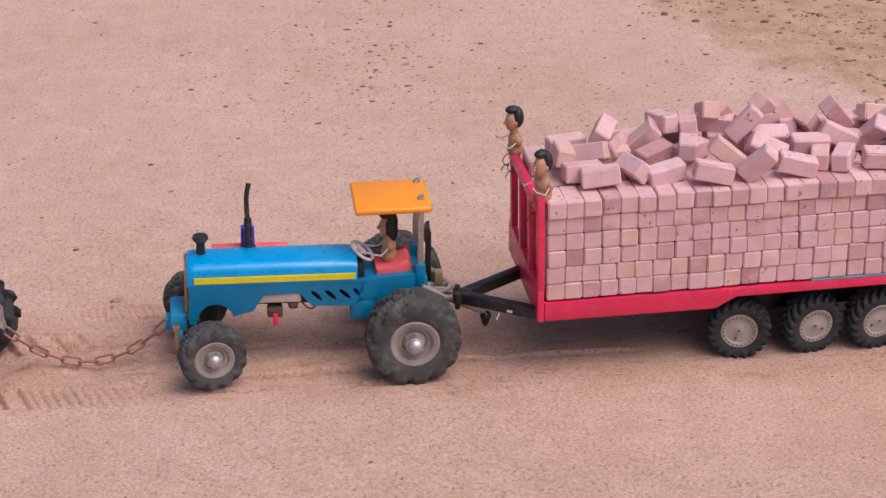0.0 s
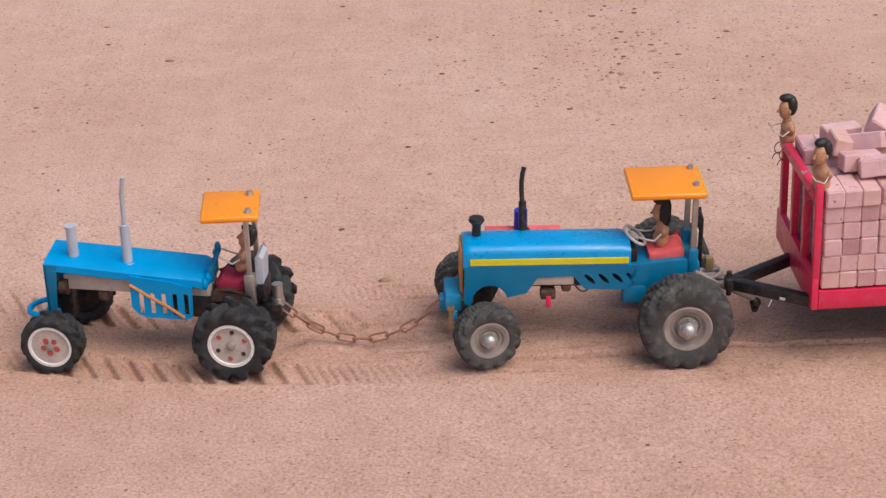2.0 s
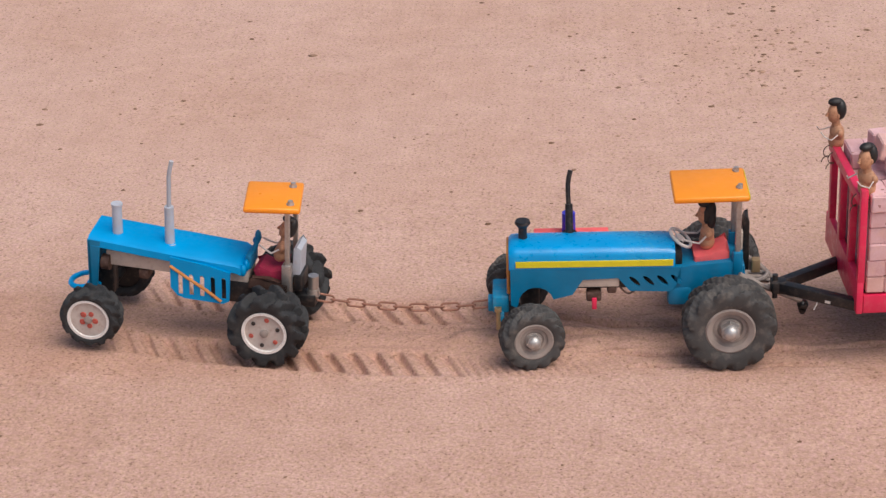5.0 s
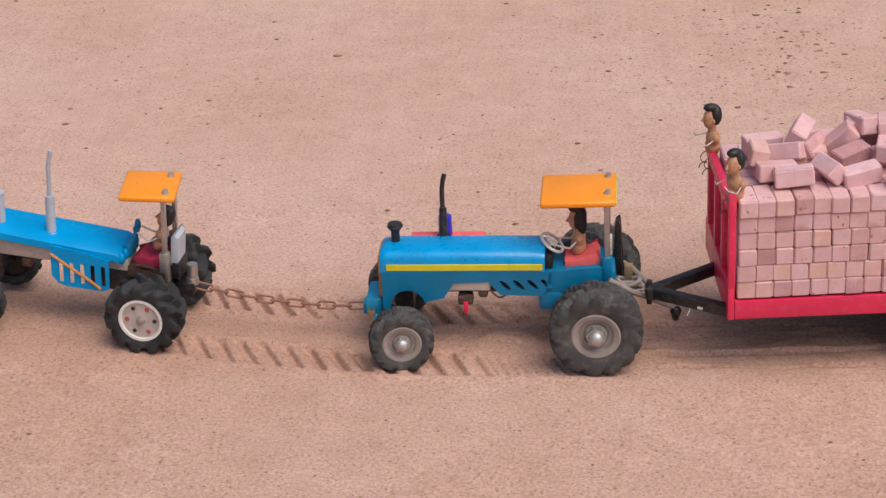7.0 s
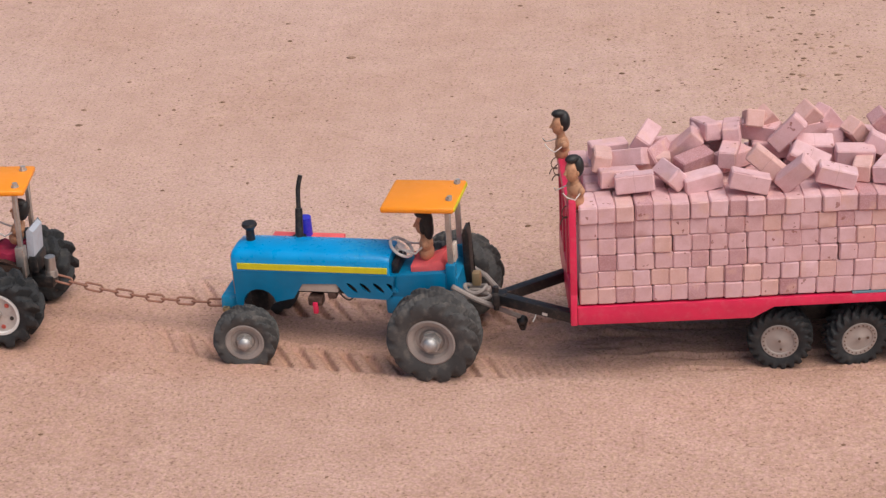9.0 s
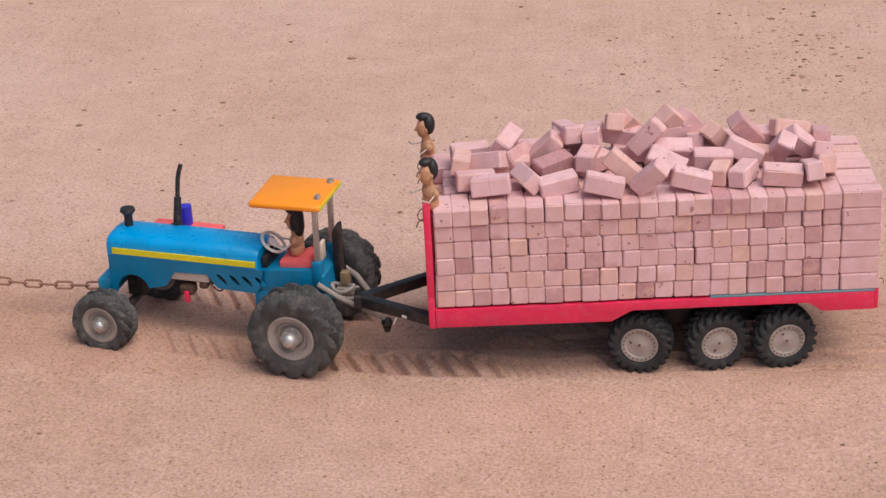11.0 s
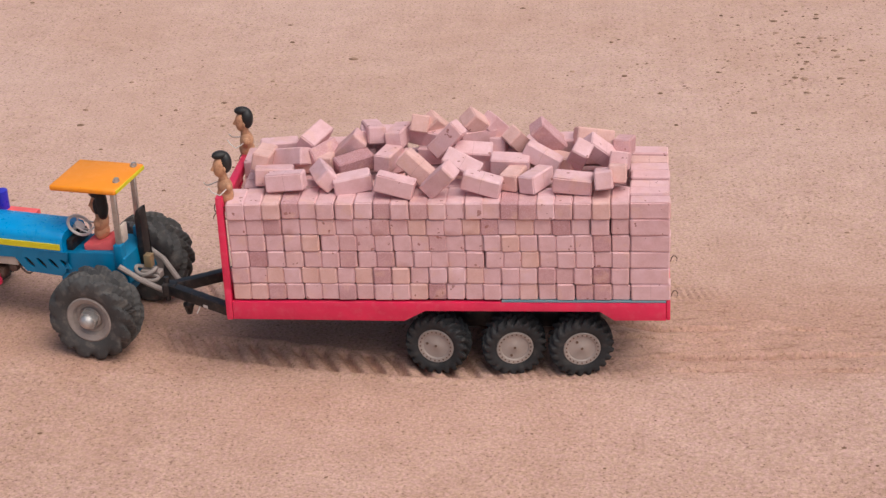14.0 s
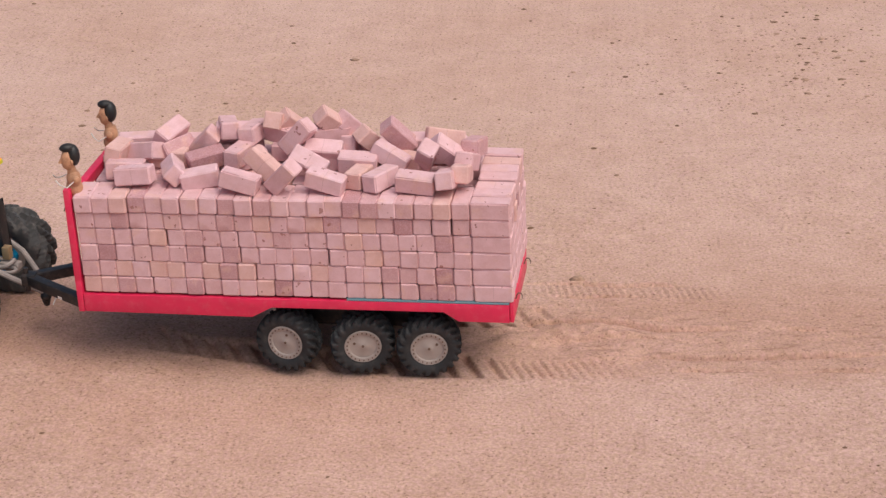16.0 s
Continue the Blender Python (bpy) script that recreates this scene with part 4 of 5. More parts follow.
    for x, z0, z1, r in ((-0.250, 0.144, 0.194, 0.0078), (-0.170, 0.139, 0.201, 0.0073)):
        bm = bmesh.new()
        rod(bm, (x, -0.008, z0), (x, -0.008, z1), r, r * 0.94, 18)
        rod(bm, (x, -0.008, z0 - 0.001), (x, -0.008, z0 + 0.003), r * 1.75, r * 1.6, 20)
        if z1 > 0.195:
            tube(bm, [(x, -0.008, z1 - 0.004), (x + 0.0006, -0.008, z1 + 0.02), (x + 0.001, -0.008, z1 + 0.048), (x + 0.003, -0.008, z1 + 0.060), (x + 0.006, -0.008, z1 + 0.074)], 0.0032, 10)
        else:
            rod(bm, (x, -0.008, z1), (x, -0.008, z1 + 0.003), r * 1.12, r * 1.12, 18)
        part("pipe", bm, TUBE, t, "grey plastic pipe")
    # dashboard, seat, post with roof
    bm = bmesh.new()
    box(bm, (-0.052, -0.020, 0.118), (-0.043, 0.020, 0.140), 0.002)
    ball(bm, (-0.040, 0.010, 0.160), 0.0062, (0.8, 1, 1.6), 10)
    ball(bm, (-0.044, 0.014, 0.150), 0.0055, (1.0, 0.8, 1.2), 10)
    rod(bm, (-0.048, 0.0, 0.13), (-0.038, 0.010, 0.16), 0.004)
    part("dashboard", bm, BLUE_DEEP, t)
    bm = bmesh.new()
    slab(bm, [(-0.036, 0.106), (-0.040, 0.118), (-0.030, 0.127), (-0.012, 0.120), (0.004, 0.125), (0.006, 0.106)], -0.022, 0.022, bevel=0.004)
    part("seat", bm, WINE, t, "wine-red seat cloth")
    bm = bmesh.new()
    slab(bm, [(-0.045, 0.094), (-0.040, 0.110), (-0.015, 0.112), (0.012, 0.104), (0.012, 0.092)], -0.034, 0.034, bevel=0.003)
    part("mudguard", bm, DARK_WOOD, t)
    for y in (-0.0265, 0.0235):
        bm = bmesh.new()
        box(bm, (0.010, y - 0.0035, 0.090), (0.017, y + 0.0035, 0.232), 0.001, 1)
        part("roof_post", bm, STEEL, t)
    bm = bmesh.new()
    box(bm, (0.006, -0.034, 0.088), (0.020, -0.019, 0.138), 0.002)
    part("post_clamp", bm, STEEL, t)
    bm = bmesh.new()
    slab(bm, [(0.018, 0.112), (0.020, 0.158), (0.026, 0.163), (0.032, 0.158), (0.030, 0.112)], -0.018, 0.020, bevel=0.002)
    part("rear_board", bm, TUBE, t)
    bm = bmesh.new()
    skew = pose(0.013, -0.002, 0) @ pose(0, 0, 0, 0, 0, 10) @ pose(-0.013, 0.002, 0)
    box(bm, (-0.053, -0.048, 0.229), (0.029, 0.044, 0.2382), 0.0034, 3, m=skew)
    part("roof", bm, ORANGE, t, "orange plastic canopy")
    for y in (-0.033, 0.027):
        bm = bmesh.new()
        p = skew @ Vector((0.014, y, 0.237))
        rod(bm, p, p + Vector((0, 0, 0.0025)), 0.0058, None, 18)
        rod(bm, p + Vector((0, 0, 0.0025)), p + Vector((0, 0, 0.0075)), 0.0046, 0.0038, 6)
        part("roof_bolt", bm, CHROME, t)
    bm = bmesh.new()
    rod(bm, (0.046, 0.0, 0.088), (0.046, 0.0, 0.110), 0.008, None, 16)
    rod(bm, (0.046, 0.0, 0.078), (0.046, 0.0, 0.088), 0.0105, 0.009, 16)
    part("draw_pin", bm, STEEL, t)
    bm = bmesh.new()
    box(bm, (0.012, -0.012, 0.062), (0.052, 0.012, 0.082), 0.003)
    box(bm, (0.020, -0.020, 0.090), (0.034, 0.02, 0.118), 0.003)
    part("drawbar", bm, BLACK, t)
    rear_t = tyre_mesh("rear_tyre", 0.0585, 0.054, 0.032, 11, 0.0095, RUBBER, 0.8, 0.42)
    front_t = tyre_mesh("front_tyre", 0.0455, 0.040, 0.0305, 12, 0.0048, RUBBER, 0.9, 0.40)
    rr, fr = disc_rim(0.032, 0.052, WHITE, RIM_PALE), disc_rim(0.0305, 0.038, WHITE, RIM_PALE)
    rn = rim_marks(0.032, 0.052, 6, 0.0033, 0.4, (RED_SPOT, BLACK, RIM_TAN), 0.66)
    fn = rim_marks(0.0305, 0.038, 5, 0.0042, 0.9, (RED_SPOT, RED_SPOT, RIM_TAN), 0.34)
    ws = []
    for x, y, r, tm, rm, nm, w in ((0, 0.073, 0.0590, rear_t, rr, rn, 0.052), (-0.271, 0.078, 0.0455, front_t, fr, fn, 0.038)):
        for side in (-1, 1):
            at = pose(x - (0.004 if x > -0.1 else 0.0), side * y, r - 0.001)
            ws.append((wheel(t, at, side, tm, rm, nm, 0.007, w, "lugged tyre on grey disc with white ring"), at, r))
    return t, ws


# ---- trailer ----
def build_trailer():
    t = thing("trailer", "magenta-pink toy trailer loaded with small bricks", "toy trailer")
    L, W, zb, zt = 0.615, 0.232, 0.0925, 0.1205
    skirt = [(0, zb), (0, zt), (L, zt), (L, zb), (0.543, zb), (0.522, 0.1065), (0.276, 0.1065), (0.246, 0.0905)]
    for y0, y1, ends in ((0.0, 0.009, L), (W - 0.009, W, 0.56)):
        bm = bmesh.new()
        slab(bm, [(min(x, ends), z) for x, z in skirt], y0, y1, bevel=0.0012)
        part("side_rail", bm, PINK, t)
    bm = bmesh.new()
    box(bm, (0.004, 0.0092, 0.108), (L - 0.004, 0.170, 0.1195), 0.001)
    box(bm, (0.004, 0.1702, 0.108), (0.555, W - 0.0092, 0.1195), 0.001)
    part("bed_floor", bm, DARK_WOOD, t)
    bm = bmesh.new()
    box(bm, (0.385, 0.0005, 0.1208), (L, 0.012, 0.1235), 0.0004, 1)
    part("bed_board", bm, TEAL, t, "grey-blue board edge")
    # headboard: lower panel, posts and a sloping top rail
    bm = bmesh.new()
    box(bm, (-0.010, 0.0, zb - 0.001), (-0.0005, W + 0.004, 0.142), 0.0015)
    part("front_panel", bm, PINK, t)
    for k, y in enumerate((0.006, 0.072, 0.143, 0.215)):
        bm = bmesh.new()
        top = 0.283 if k == 0 else 0.260 - 0.05 * y
        box(bm, (-0.010, y - 0.006, 0.140), (0.000, y + (0.008 if k else 0.006), top), 0.0012)
        part("post", bm, PINK, t)
    bm = bmesh.new()
    box(bm, (-0.011, -0.105, -0.007), (0.001, 0.112, 0.008), 0.0015, m=pose(0, 0.118, 0.257, -2.8, 0, 0))
    part("top_rail", bm, PINK, t)
    # tailgate and its wire hooks
    bm = bmesh.new()
    box(bm, (L + 0.0005, 0.002, zb), (L + 0.006, 0.172, 0.125), 0.001)
    part("tailgate", bm, PINK, t)
    for y, z in ((0.022, 0.120), (0.132, 0.120)):
        bm = bmesh.new()
        tube(bm, [(L + 0.005, y, z), (L + 0.0075, y, z + 0.001), (L + 0.0085, y, z + 0.006), (L + 0.0110, y, z + 0.0095), (L + 0.0145, y, z + 0.0090), (L + 0.0165, y, z + 0.005), (L + 0.0160, y, z + 0.001)], 0.0009, 6)
        part("hook", bm, DARK_WIRE, t)
    # chassis, axles and drawbar
    bm = bmesh.new()
    for y in (0.055, 0.135):
        box(bm, (0.02, y, 0.078), (L - 0.03, y + 0.012, 0.1078), 0.001)
    part("chassis_beam", bm, BLACK, t)
    # assumed axle beam, added as a dark block for the shaded gap between wheels
    bm = bmesh.new()
    box(bm, (0.262, 0.070, 0.044), (0.522, 0.130, 0.0775), 0.004)
    part("added_dark_beam", bm, BLACK, t)
    for a, b in (((-0.006, 0.018, 0.098), (-0.102, 0.070, 0.104)), ((-0.006, 0.150, 0.098), (-0.102, 0.080, 0.104))):
        bm = bmesh.new()
        d = Vector(b) - Vector(a)
        m = Matrix.Translation((Vector(a) + Vector(b)) / 2) @ d.to_track_quat("X", "Z").to_matrix().to_4x4()
        box(bm, (-d.length / 2 - 0.004, -0.007, -0.008), (d.length / 2 + 0.004, 0.007, 0.008), 0.001, m=m)
        part("drawbar_arm", bm, BLACK, t)
    bm = bmesh.new()
    box(bm, (-0.118, 0.065, 0.094), (-0.096, 0.085, 0.114), 0.003)
    rod(bm, (-0.112, 0.075, 0.085), (-0.112, 0.075, 0.122), 0.004)
    part("coupling", bm, BLACK, t)
    bm = bmesh.new()
    d = Vector((-0.096, 0.052, 0.006)).normalized()
    m = Matrix.Translation((-0.042, 0.0305, 0.100)) @ d.to_track_quat("X", "Z").to_matrix().to_4x4()
    box(bm, (-0.004, 0.0068, -0.002), (0.004, 0.0074, 0.002), 0, m=m)
    part("paint_mark", bm, WIRE, t, "small pale paint mark")
    bm = bmesh.new()
    tube(bm, [(-0.056, 0.043, 0.096), (-0.058, 0.039, 0.090), (-0.062, 0.037, 0.082)], 0.0010, 6)
    part("wire_pin", bm, WIRE, t)
    tyre = tyre_mesh("trailer_tyre", 0.0468, 0.038, 0.0262, 20, 0.0055, RUBBER, 1.1, 0.40)
    rim = notched_rim(0.0262, 0.038)
    ws = []
    for x, toe, lean in ((0.290, -11, 0), (0.398, 10, 4), (0.494, 9, 3)):
        bm = bmesh.new()
        z = 0.0455 - 0.0105 * x
        rod(bm, (x, 0.05, z), (x, W - 0.05, z), 0.006)
        box(bm, (x - 0.012, 0.056, z), (x + 0.012, 0.066, 0.08), 0.001)
        box(bm, (x - 0.012, 0.136, z), (x + 0.012, 0.146, 0.08), 0.001)
        part("axle", bm, BLACK, t)
        for side, y in ((-1, 0.030), (1, W - 0.030)):
            at = pose(x, y, z) @ pose(0, 0, 0, lean, 0, toe)
            ws.append((wheel(t, at, side, tyre, rim, None, 0.007, 0.038, "black ridged tyre on grey disc"), at, 0.0465))
    return t, ws


# ---- bricks ----
def brick_meshes():
    """Worn little bricks, long side along x, centred: edges and corners rubbed off unevenly, some chipped."""
    out = []
    rng = random.Random(7)
    size = (0.0549, 0.02555, 0.0254)
    for k in range(12):
        bm = bmesh.new()
        bmesh.ops.create_cube(bm, size=2)
        bmesh.ops.subdivide_edges(bm, edges=bm.edges[:], cuts=3, use_grid_fill=True)
        slant = [rng.uniform(-1, 1) * 0.012 for _ in range(6)]
        chipped = rng.sample(range(8), 2 if k % 3 == 0 else 1)
        for v in bm.verts:
            c = v.co.copy()
            rim = [a for a in range(3) if abs(abs(c[a]) - 1) < 1e-4]
            corner = sum(1 << a for a in range(3) if c[a] > 0)
            p = Vector((0, 0, 0))
            for a in range(3):
                q = c[a] if abs(c[a]) > 0.9 else math.copysign(0.93 if a == 0 else 0.85, c[a]) if abs(c[a]) > 0.1 else 0.0
                p[a] = q * size[a] / 2
                if a in rim:
                    pull = (0.0001, 0.0011, 0.0021)[len(rim) - 1] * rng.uniform(0.5, 1.7)
                    if len(rim) == 3 and corner in chipped:
                        pull = rng.uniform(0.0022, 0.0040)
                    elif len(rim) == 2 and rng.random() < 0.06:
                        pull = rng.uniform(0.0016, 0.0028)
                    p[a] -= math.copysign(pull, c[a])
            v.co = Vector((p.x * (1 + slant[0] * c.z), p.y * (1 + slant[1] * c.x) + slant[2] * c.z * 0.02, p.z * (1 + slant[3] * c.x)))
        out.append(mesh_of("brick", bm, BRICK, smooth=32))
    return out


BRICKS = brick_meshes()
ROW_H, COL_W, STACK_X, STACK_Z = 0.0253, 0.02550, 0.0035, 0.1232


def build_stack():
    t = thing("brick_stack", "neat stack of small pink clay bricks on the trailer bed", "brick stack")
    rng = random.Random(3)

    def lay(x, y, z, turn, jitter=1.0):
        m = pose(x + rng.uniform(-1, 1) * 0.0005 * jitter, y + rng.uniform(-1, 1) * 0.0014 * jitter, z + rng.uniform(-0.3, 0.4) * 0.0006,
                 rng.uniform(-1, 1) * 0.8 * jitter, rng.uniform(-1, 1) * 0.8 * jitter, turn + rng.uniform(-1, 1) * 1.3 * jitter + rng.choice((0, 180)))
        part("brick", rng.choice(BRICKS), None, t, at=m)

    for row in range(6):
        z = STACK_Z + ROW_H * (row + 0.5)
        widths = [rng.uniform(0.94, 1.06) for _ in range(22)]
        scale = COL_W * 22 / sum(widths)
        for col in range(22):
            lay(STACK_X + scale * (sum(widths[:col]) + widths[col] / 2), 0.0295 - (0.003 if row == 5 else 0), z, 90, 1.6 if row == 5 else 1.0)
        for k in range(7):
            if k == 0 or row >= 4:
                lay(0.5920 + rng.uniform(-0.0015, 0.0015), 0.0145 + 0.0282 * k, z - (0.0012 * (k % 3) if k else 0), 0, 1.7 if k else 1.0)
    top = STACK_Z + ROW_H * 5.5
    for col in range(22):
        lay(STACK_X + COL_W * (col + 0.5), 0.170, top, 90)
    for k in range(3):
        for i in range(9):
            lay(0.045 + 0.0575 * i, 0.0745 + 0.0262 * k, top - 0.002, 0)
    for row in range(5):
        for k in range(2):
            lay(STACK_X + COL_W * 0.5, 0.0865 + 0.056 * k, STACK_Z + ROW_H * (row + 0.5), 90)
    # the far and inner bricks, joined
    src = BRICKS[0]
    co = np.array([v.co[:] for v in src.vertices])
    fs = [tuple(p.vertices) for p in src.polygons]
    verts, faces = [], []

    def lump(x, y, z, turned):
        b = len(verts)
        q = co[:, [1, 0, 2]] * np.array([-1, 1, 1]) if turned else co
        verts.extend((q + np.array([x + rng.uniform(-1, 1) * 0.0006, y + rng.uniform(-1, 1) * 0.001, z])).tolist())
        faces.extend(tuple(b + i for i in f) for f in fs)
    for row in range(5):
        z = STACK_Z + ROW_H * (row + 0.5)
        for col in range(22):
            lump(STACK_X + COL_W * (col + 0.5), 0.170, z, True)
        if row < 4:
            for k in range(1, 7):
                lump(0.5925, 0.0145 + 0.0282 * k, z, False)
        for k in range(3):
            for i in range(9):
                lump(0.075 + 0.0575 * i, 0.0745 + 0.0262 * k, z, False)
    me = bpy.data.meshes.new("inner_bricks")
    me.from_pydata(verts, [], faces)
    me.materials.append(BRICK)
    inner = new("inner_bricks", me)
    inner.parent = t
    tagged(inner, kind="stuff")
    return t


# x, y, z on the trailer and the turns about its axes of the bricks tipped loosely on the stack
HEAP_HEAD = [
    (0.0845, 0.0393, 0.2917, -172, 6, 176), (0.0645, 0.0637, 0.2896, -8, 1, 5), (0.0443, 0.1001, 0.3013, -169, 6, 87), (0.0826, 0.1069, 0.2988, -157, 14, 153), (0.1109, 0.1475, 0.3114, -148, -8, 65),
    (0.1223, 0.1257, 0.2966, -31, -1, 56), (0.1361, 0.0574, 0.2921, -42, 2, 110), (0.164, 0.130, 0.3030, -99, 44, 167), (0.1735, 0.098, 0.2925, 8, -5, 31), (0.2237, 0.101, 0.3, 2, 1, 74),
    (0.1968, 0.1482, 0.3202, -176, 9, 109)]
HEAP_MIDDLE = [
    (0.2341, 0.1448, 0.3155, -8, 4, 79), (0.2658, 0.1594, 0.3264, -172, 25, 90), (0.2902, 0.163, 0.3191, -65, 44, 46), (0.3067, 0.1104, 0.3237, -76, 47, 175), (0.2692, 0.0555, 0.3035, -11, 38, -19),
    (0.2406, 0.0225, 0.2928, -5, 13, -5), (0.3031, 0.021, 0.3015, -99, 45, 156), (0.3305, 0.0711, 0.3016, 44, 24, -13), (0.3613, 0.0278, 0.293, 2, 14, -7), (0.3434, 0.1103, 0.3028, 152, -4, -180),
    (0.3972, 0.0851, 0.2965, 9, 2, -2)]
HEAP_REST = [
    (0.3494, 0.1532, 0.3281, -68, 41, 40), (0.3745, 0.1691, 0.3148, -82, 47, 41), (0.3834, 0.1461, 0.2977, -3, 20, 72), (0.4092, 0.1304, 0.3082, -74, 48, 46), (0.4419, 0.095, 0.3018, -8, 25, -15),
    (0.4489, 0.1303, 0.3191, -70, 48, 23), (0.4353, 0.0494, 0.2884, -7, 2, 61), (0.4869, 0.0334, 0.2909, 9, 4, -5), (0.5291, 0.0388, 0.2943, -6, 17, 90), (0.548, 0.0574, 0.2951, 2, 19, 90),
    (0.5235, 0.102, 0.3078, -61, 41, 17)]
HEAP_TAIL = [
    (0.4935, 0.0919, 0.3061, -141, 46, 111), (0.5129, 0.1427, 0.3119, -22, 13, 15), (0.5559, 0.1327, 0.3031, 179, 15, 82), (0.5509, 0.0929, 0.2979, -174, 24, 85), (0.178, 0.044, 0.2870, 4, -8, 12),
    (0.479, 0.15, 0.3, 8, 4, 12), (0.058, 0.152, 0.2935, 0, 0, 10), (0.405, 0.062, 0.288, 0, 0, 72)]


def build_heap():
    out = []
    rng = random.Random(11)
    rows = HEAP_HEAD + HEAP_MIDDLE + HEAP_REST + HEAP_TAIL
    under = [(0.115 + 0.058 * i, 0.112 + 0.03 * (i % 2), 0.288, 0, 0, rng.uniform(-40, 40)) for i in range(8)] + [(0.14 + 0.075 * i, 0.165, 0.288, 0, 0, rng.uniform(-20, 20)) for i in range(6)]
    under += [(0.205 + 0.07 * i, 0.152, 0.312, 4, 3, rng.uniform(-25, 25)) for i in range(3)]
    for row in rows + under:
        ob = new("brick", rng.choice(BRICKS))
        tagged(ob, "small pink clay brick lying loose on the stack", "brick", "loose bricks on the trailer")
        out.append((ob, pose(*row)))
    return out


# ---- dolls: plain painted figures, one mesh each ----
def doll_mesh(size=1.0, arms="front", hair=1.15, long_hair=False):
    """A small clay figure that looks to -x; its base is at the origin."""
    bm = bmesh.new()
    s = size
    ball(bm, (0, 0, 0.012 * s), 0.0130 * s, (0.85, 1.0, 1.1), 14, 0)
    ball(bm, (0.0005 * s, 0, 0.024 * s), 0.0135 * s, (0.72, 1.15, 0.95), 14, 0)
    for y in (-0.0135, 0.0135):
        ball(bm, (0.001 * s, y * s, 0.027 * s), 0.0050 * s, (1.0, 0.9, 1.2), 10, 0)
    rod(bm, (-0.0005, 0, 0.032 * s), (-0.002 * s, 0, 0.044 * s), 0.0066 * s, 0.0054 * s, 12, 0)
    ball(bm, (-0.004 * s, 0, 0.052 * s), 0.0112 * s, (0.86, 0.80, 1.32), 16, 0)
    ball(bm, (-0.0062 * s, 0, 0.0445 * s), 0.0066 * s, (0.95, 0.9, 0.8), 12, 0)
    ball(bm, (0.0036 * s, 0, 0.0575 * s), 0.0126 * s, (0.70, 0.86, hair), 16, 1)
    ball(bm, (-0.0030 * s, 0, 0.0690 * s), 0.0080 * s, (1.35, 0.95, 0.72), 12, 1)
    if long_hair:
        ball(bm, (0.0052 * s, 0, 0.0470 * s), 0.0118 * s, (0.62, 0.95, 1.55), 14, 1)
        ball(bm, (-0.0015 * s, -0.0065 * s, 0.0520 * s), 0.0062 * s, (0.8, 0.7, 2.0), 10, 1)
    else:
        for y in (-0.0088, 0.0088):
            ball(bm, (-0.0008 * s, y * s, 0.051 * s), 0.0028 * s, (0.8, 0.6, 1.3), 8, 0)
    rod(bm, (-0.0125 * s, 0, 0.0555 * s), (-0.0152 * s, 0, 0.0490 * s), 0.0011 * s, 0.0024 * s, 8, 0)
    if arms == "front":
        for y in (-0.0145, 0.0145):
            tube(bm, [(0, y * s, 0.027 * s), (-0.012 * s, y * 1.15 * s, 0.015 * s), (-0.022 * s, y * 1.0 * s, 0.016 * s), (-0.034 * s, y * 0.8 * s, 0.019 * s)], 0.0015, 6, 2)
    else:
        for y in (-0.0145, 0.0145):
            tube(bm, [(0, y * s, 0.027 * s), (-0.013 * s, y * 1.4 * s, 0.021 * s), (-0.021 * s, y * 0.9 * s, 0.024 * s), (-0.025 * s, y * 0.7 * s, 0.030 * s)], 0.0009, 6, 2)
            curl = [(-0.008 * s + 0.0052 * math.cos(u) - 0.0004 * u, y * 0.8 * s, -0.002 * s - 0.0026 * u + 0.0045 * math.sin(u)) for u in np.linspace(0, 9.5, 22)]
            tube(bm, curl, 0.0008, 5, 3)
    return mesh_of("doll", bm, SKIN, HAIR, WIRE, DARK_WIRE)


def build_dolls():
    seated, driver, perched = doll_mesh(1.0, hair=1.3), doll_mesh(1.04, hair=1.3, long_hair=True), doll_mesh(1.06, "down", 1.2)
    a = tagged(new("doll", seated), "tan clay doll with black hair seated on the tractor", "doll", "dolls")
    b = tagged(new("doll", driver), "tan clay doll with black hair seated under the canopy", "doll", "dolls")
    c = tagged(new("doll", perched), "tan clay doll perched on the pink headboard rail", "doll", "dolls")
    d = tagged(new("doll", perched), "tan clay doll perched at the headboard's end", "doll", "dolls")
    return a, b, c, d


# ---- chain between the tractors ----
LINKS = 11


def build_chain():
    t = thing("chain", "rusty steel chain linking the two tractors", "chain")
    bm = bmesh.new()
    pts = []
    for k in range(20):
        a = k * math.tau / 20
        pts.append((math.copysign(0.0088, math.cos(a)) + 0.0050 * math.cos(a), 0.0052 * math.sin(a), 0))
    tube(bm, pts, 0.0017, 8, closed=True)
    me = mesh_of("link", bm, RUST)
    return t, [part("link", me, None, t) for _ in range(LINKS)]


GREY_TRACTOR, GREY_WHEELS = grey_pipe_tractor()
STRIPED_TRACTOR, STRIPED_WHEELS = striped_tractor()
TRAILER, TRAILER_WHEELS = build_trailer()
STACK = build_stack()
HEAP = build_heap()
DOLLS = build_dolls()
CHAIN, CHAIN_LINKS = build_chain()

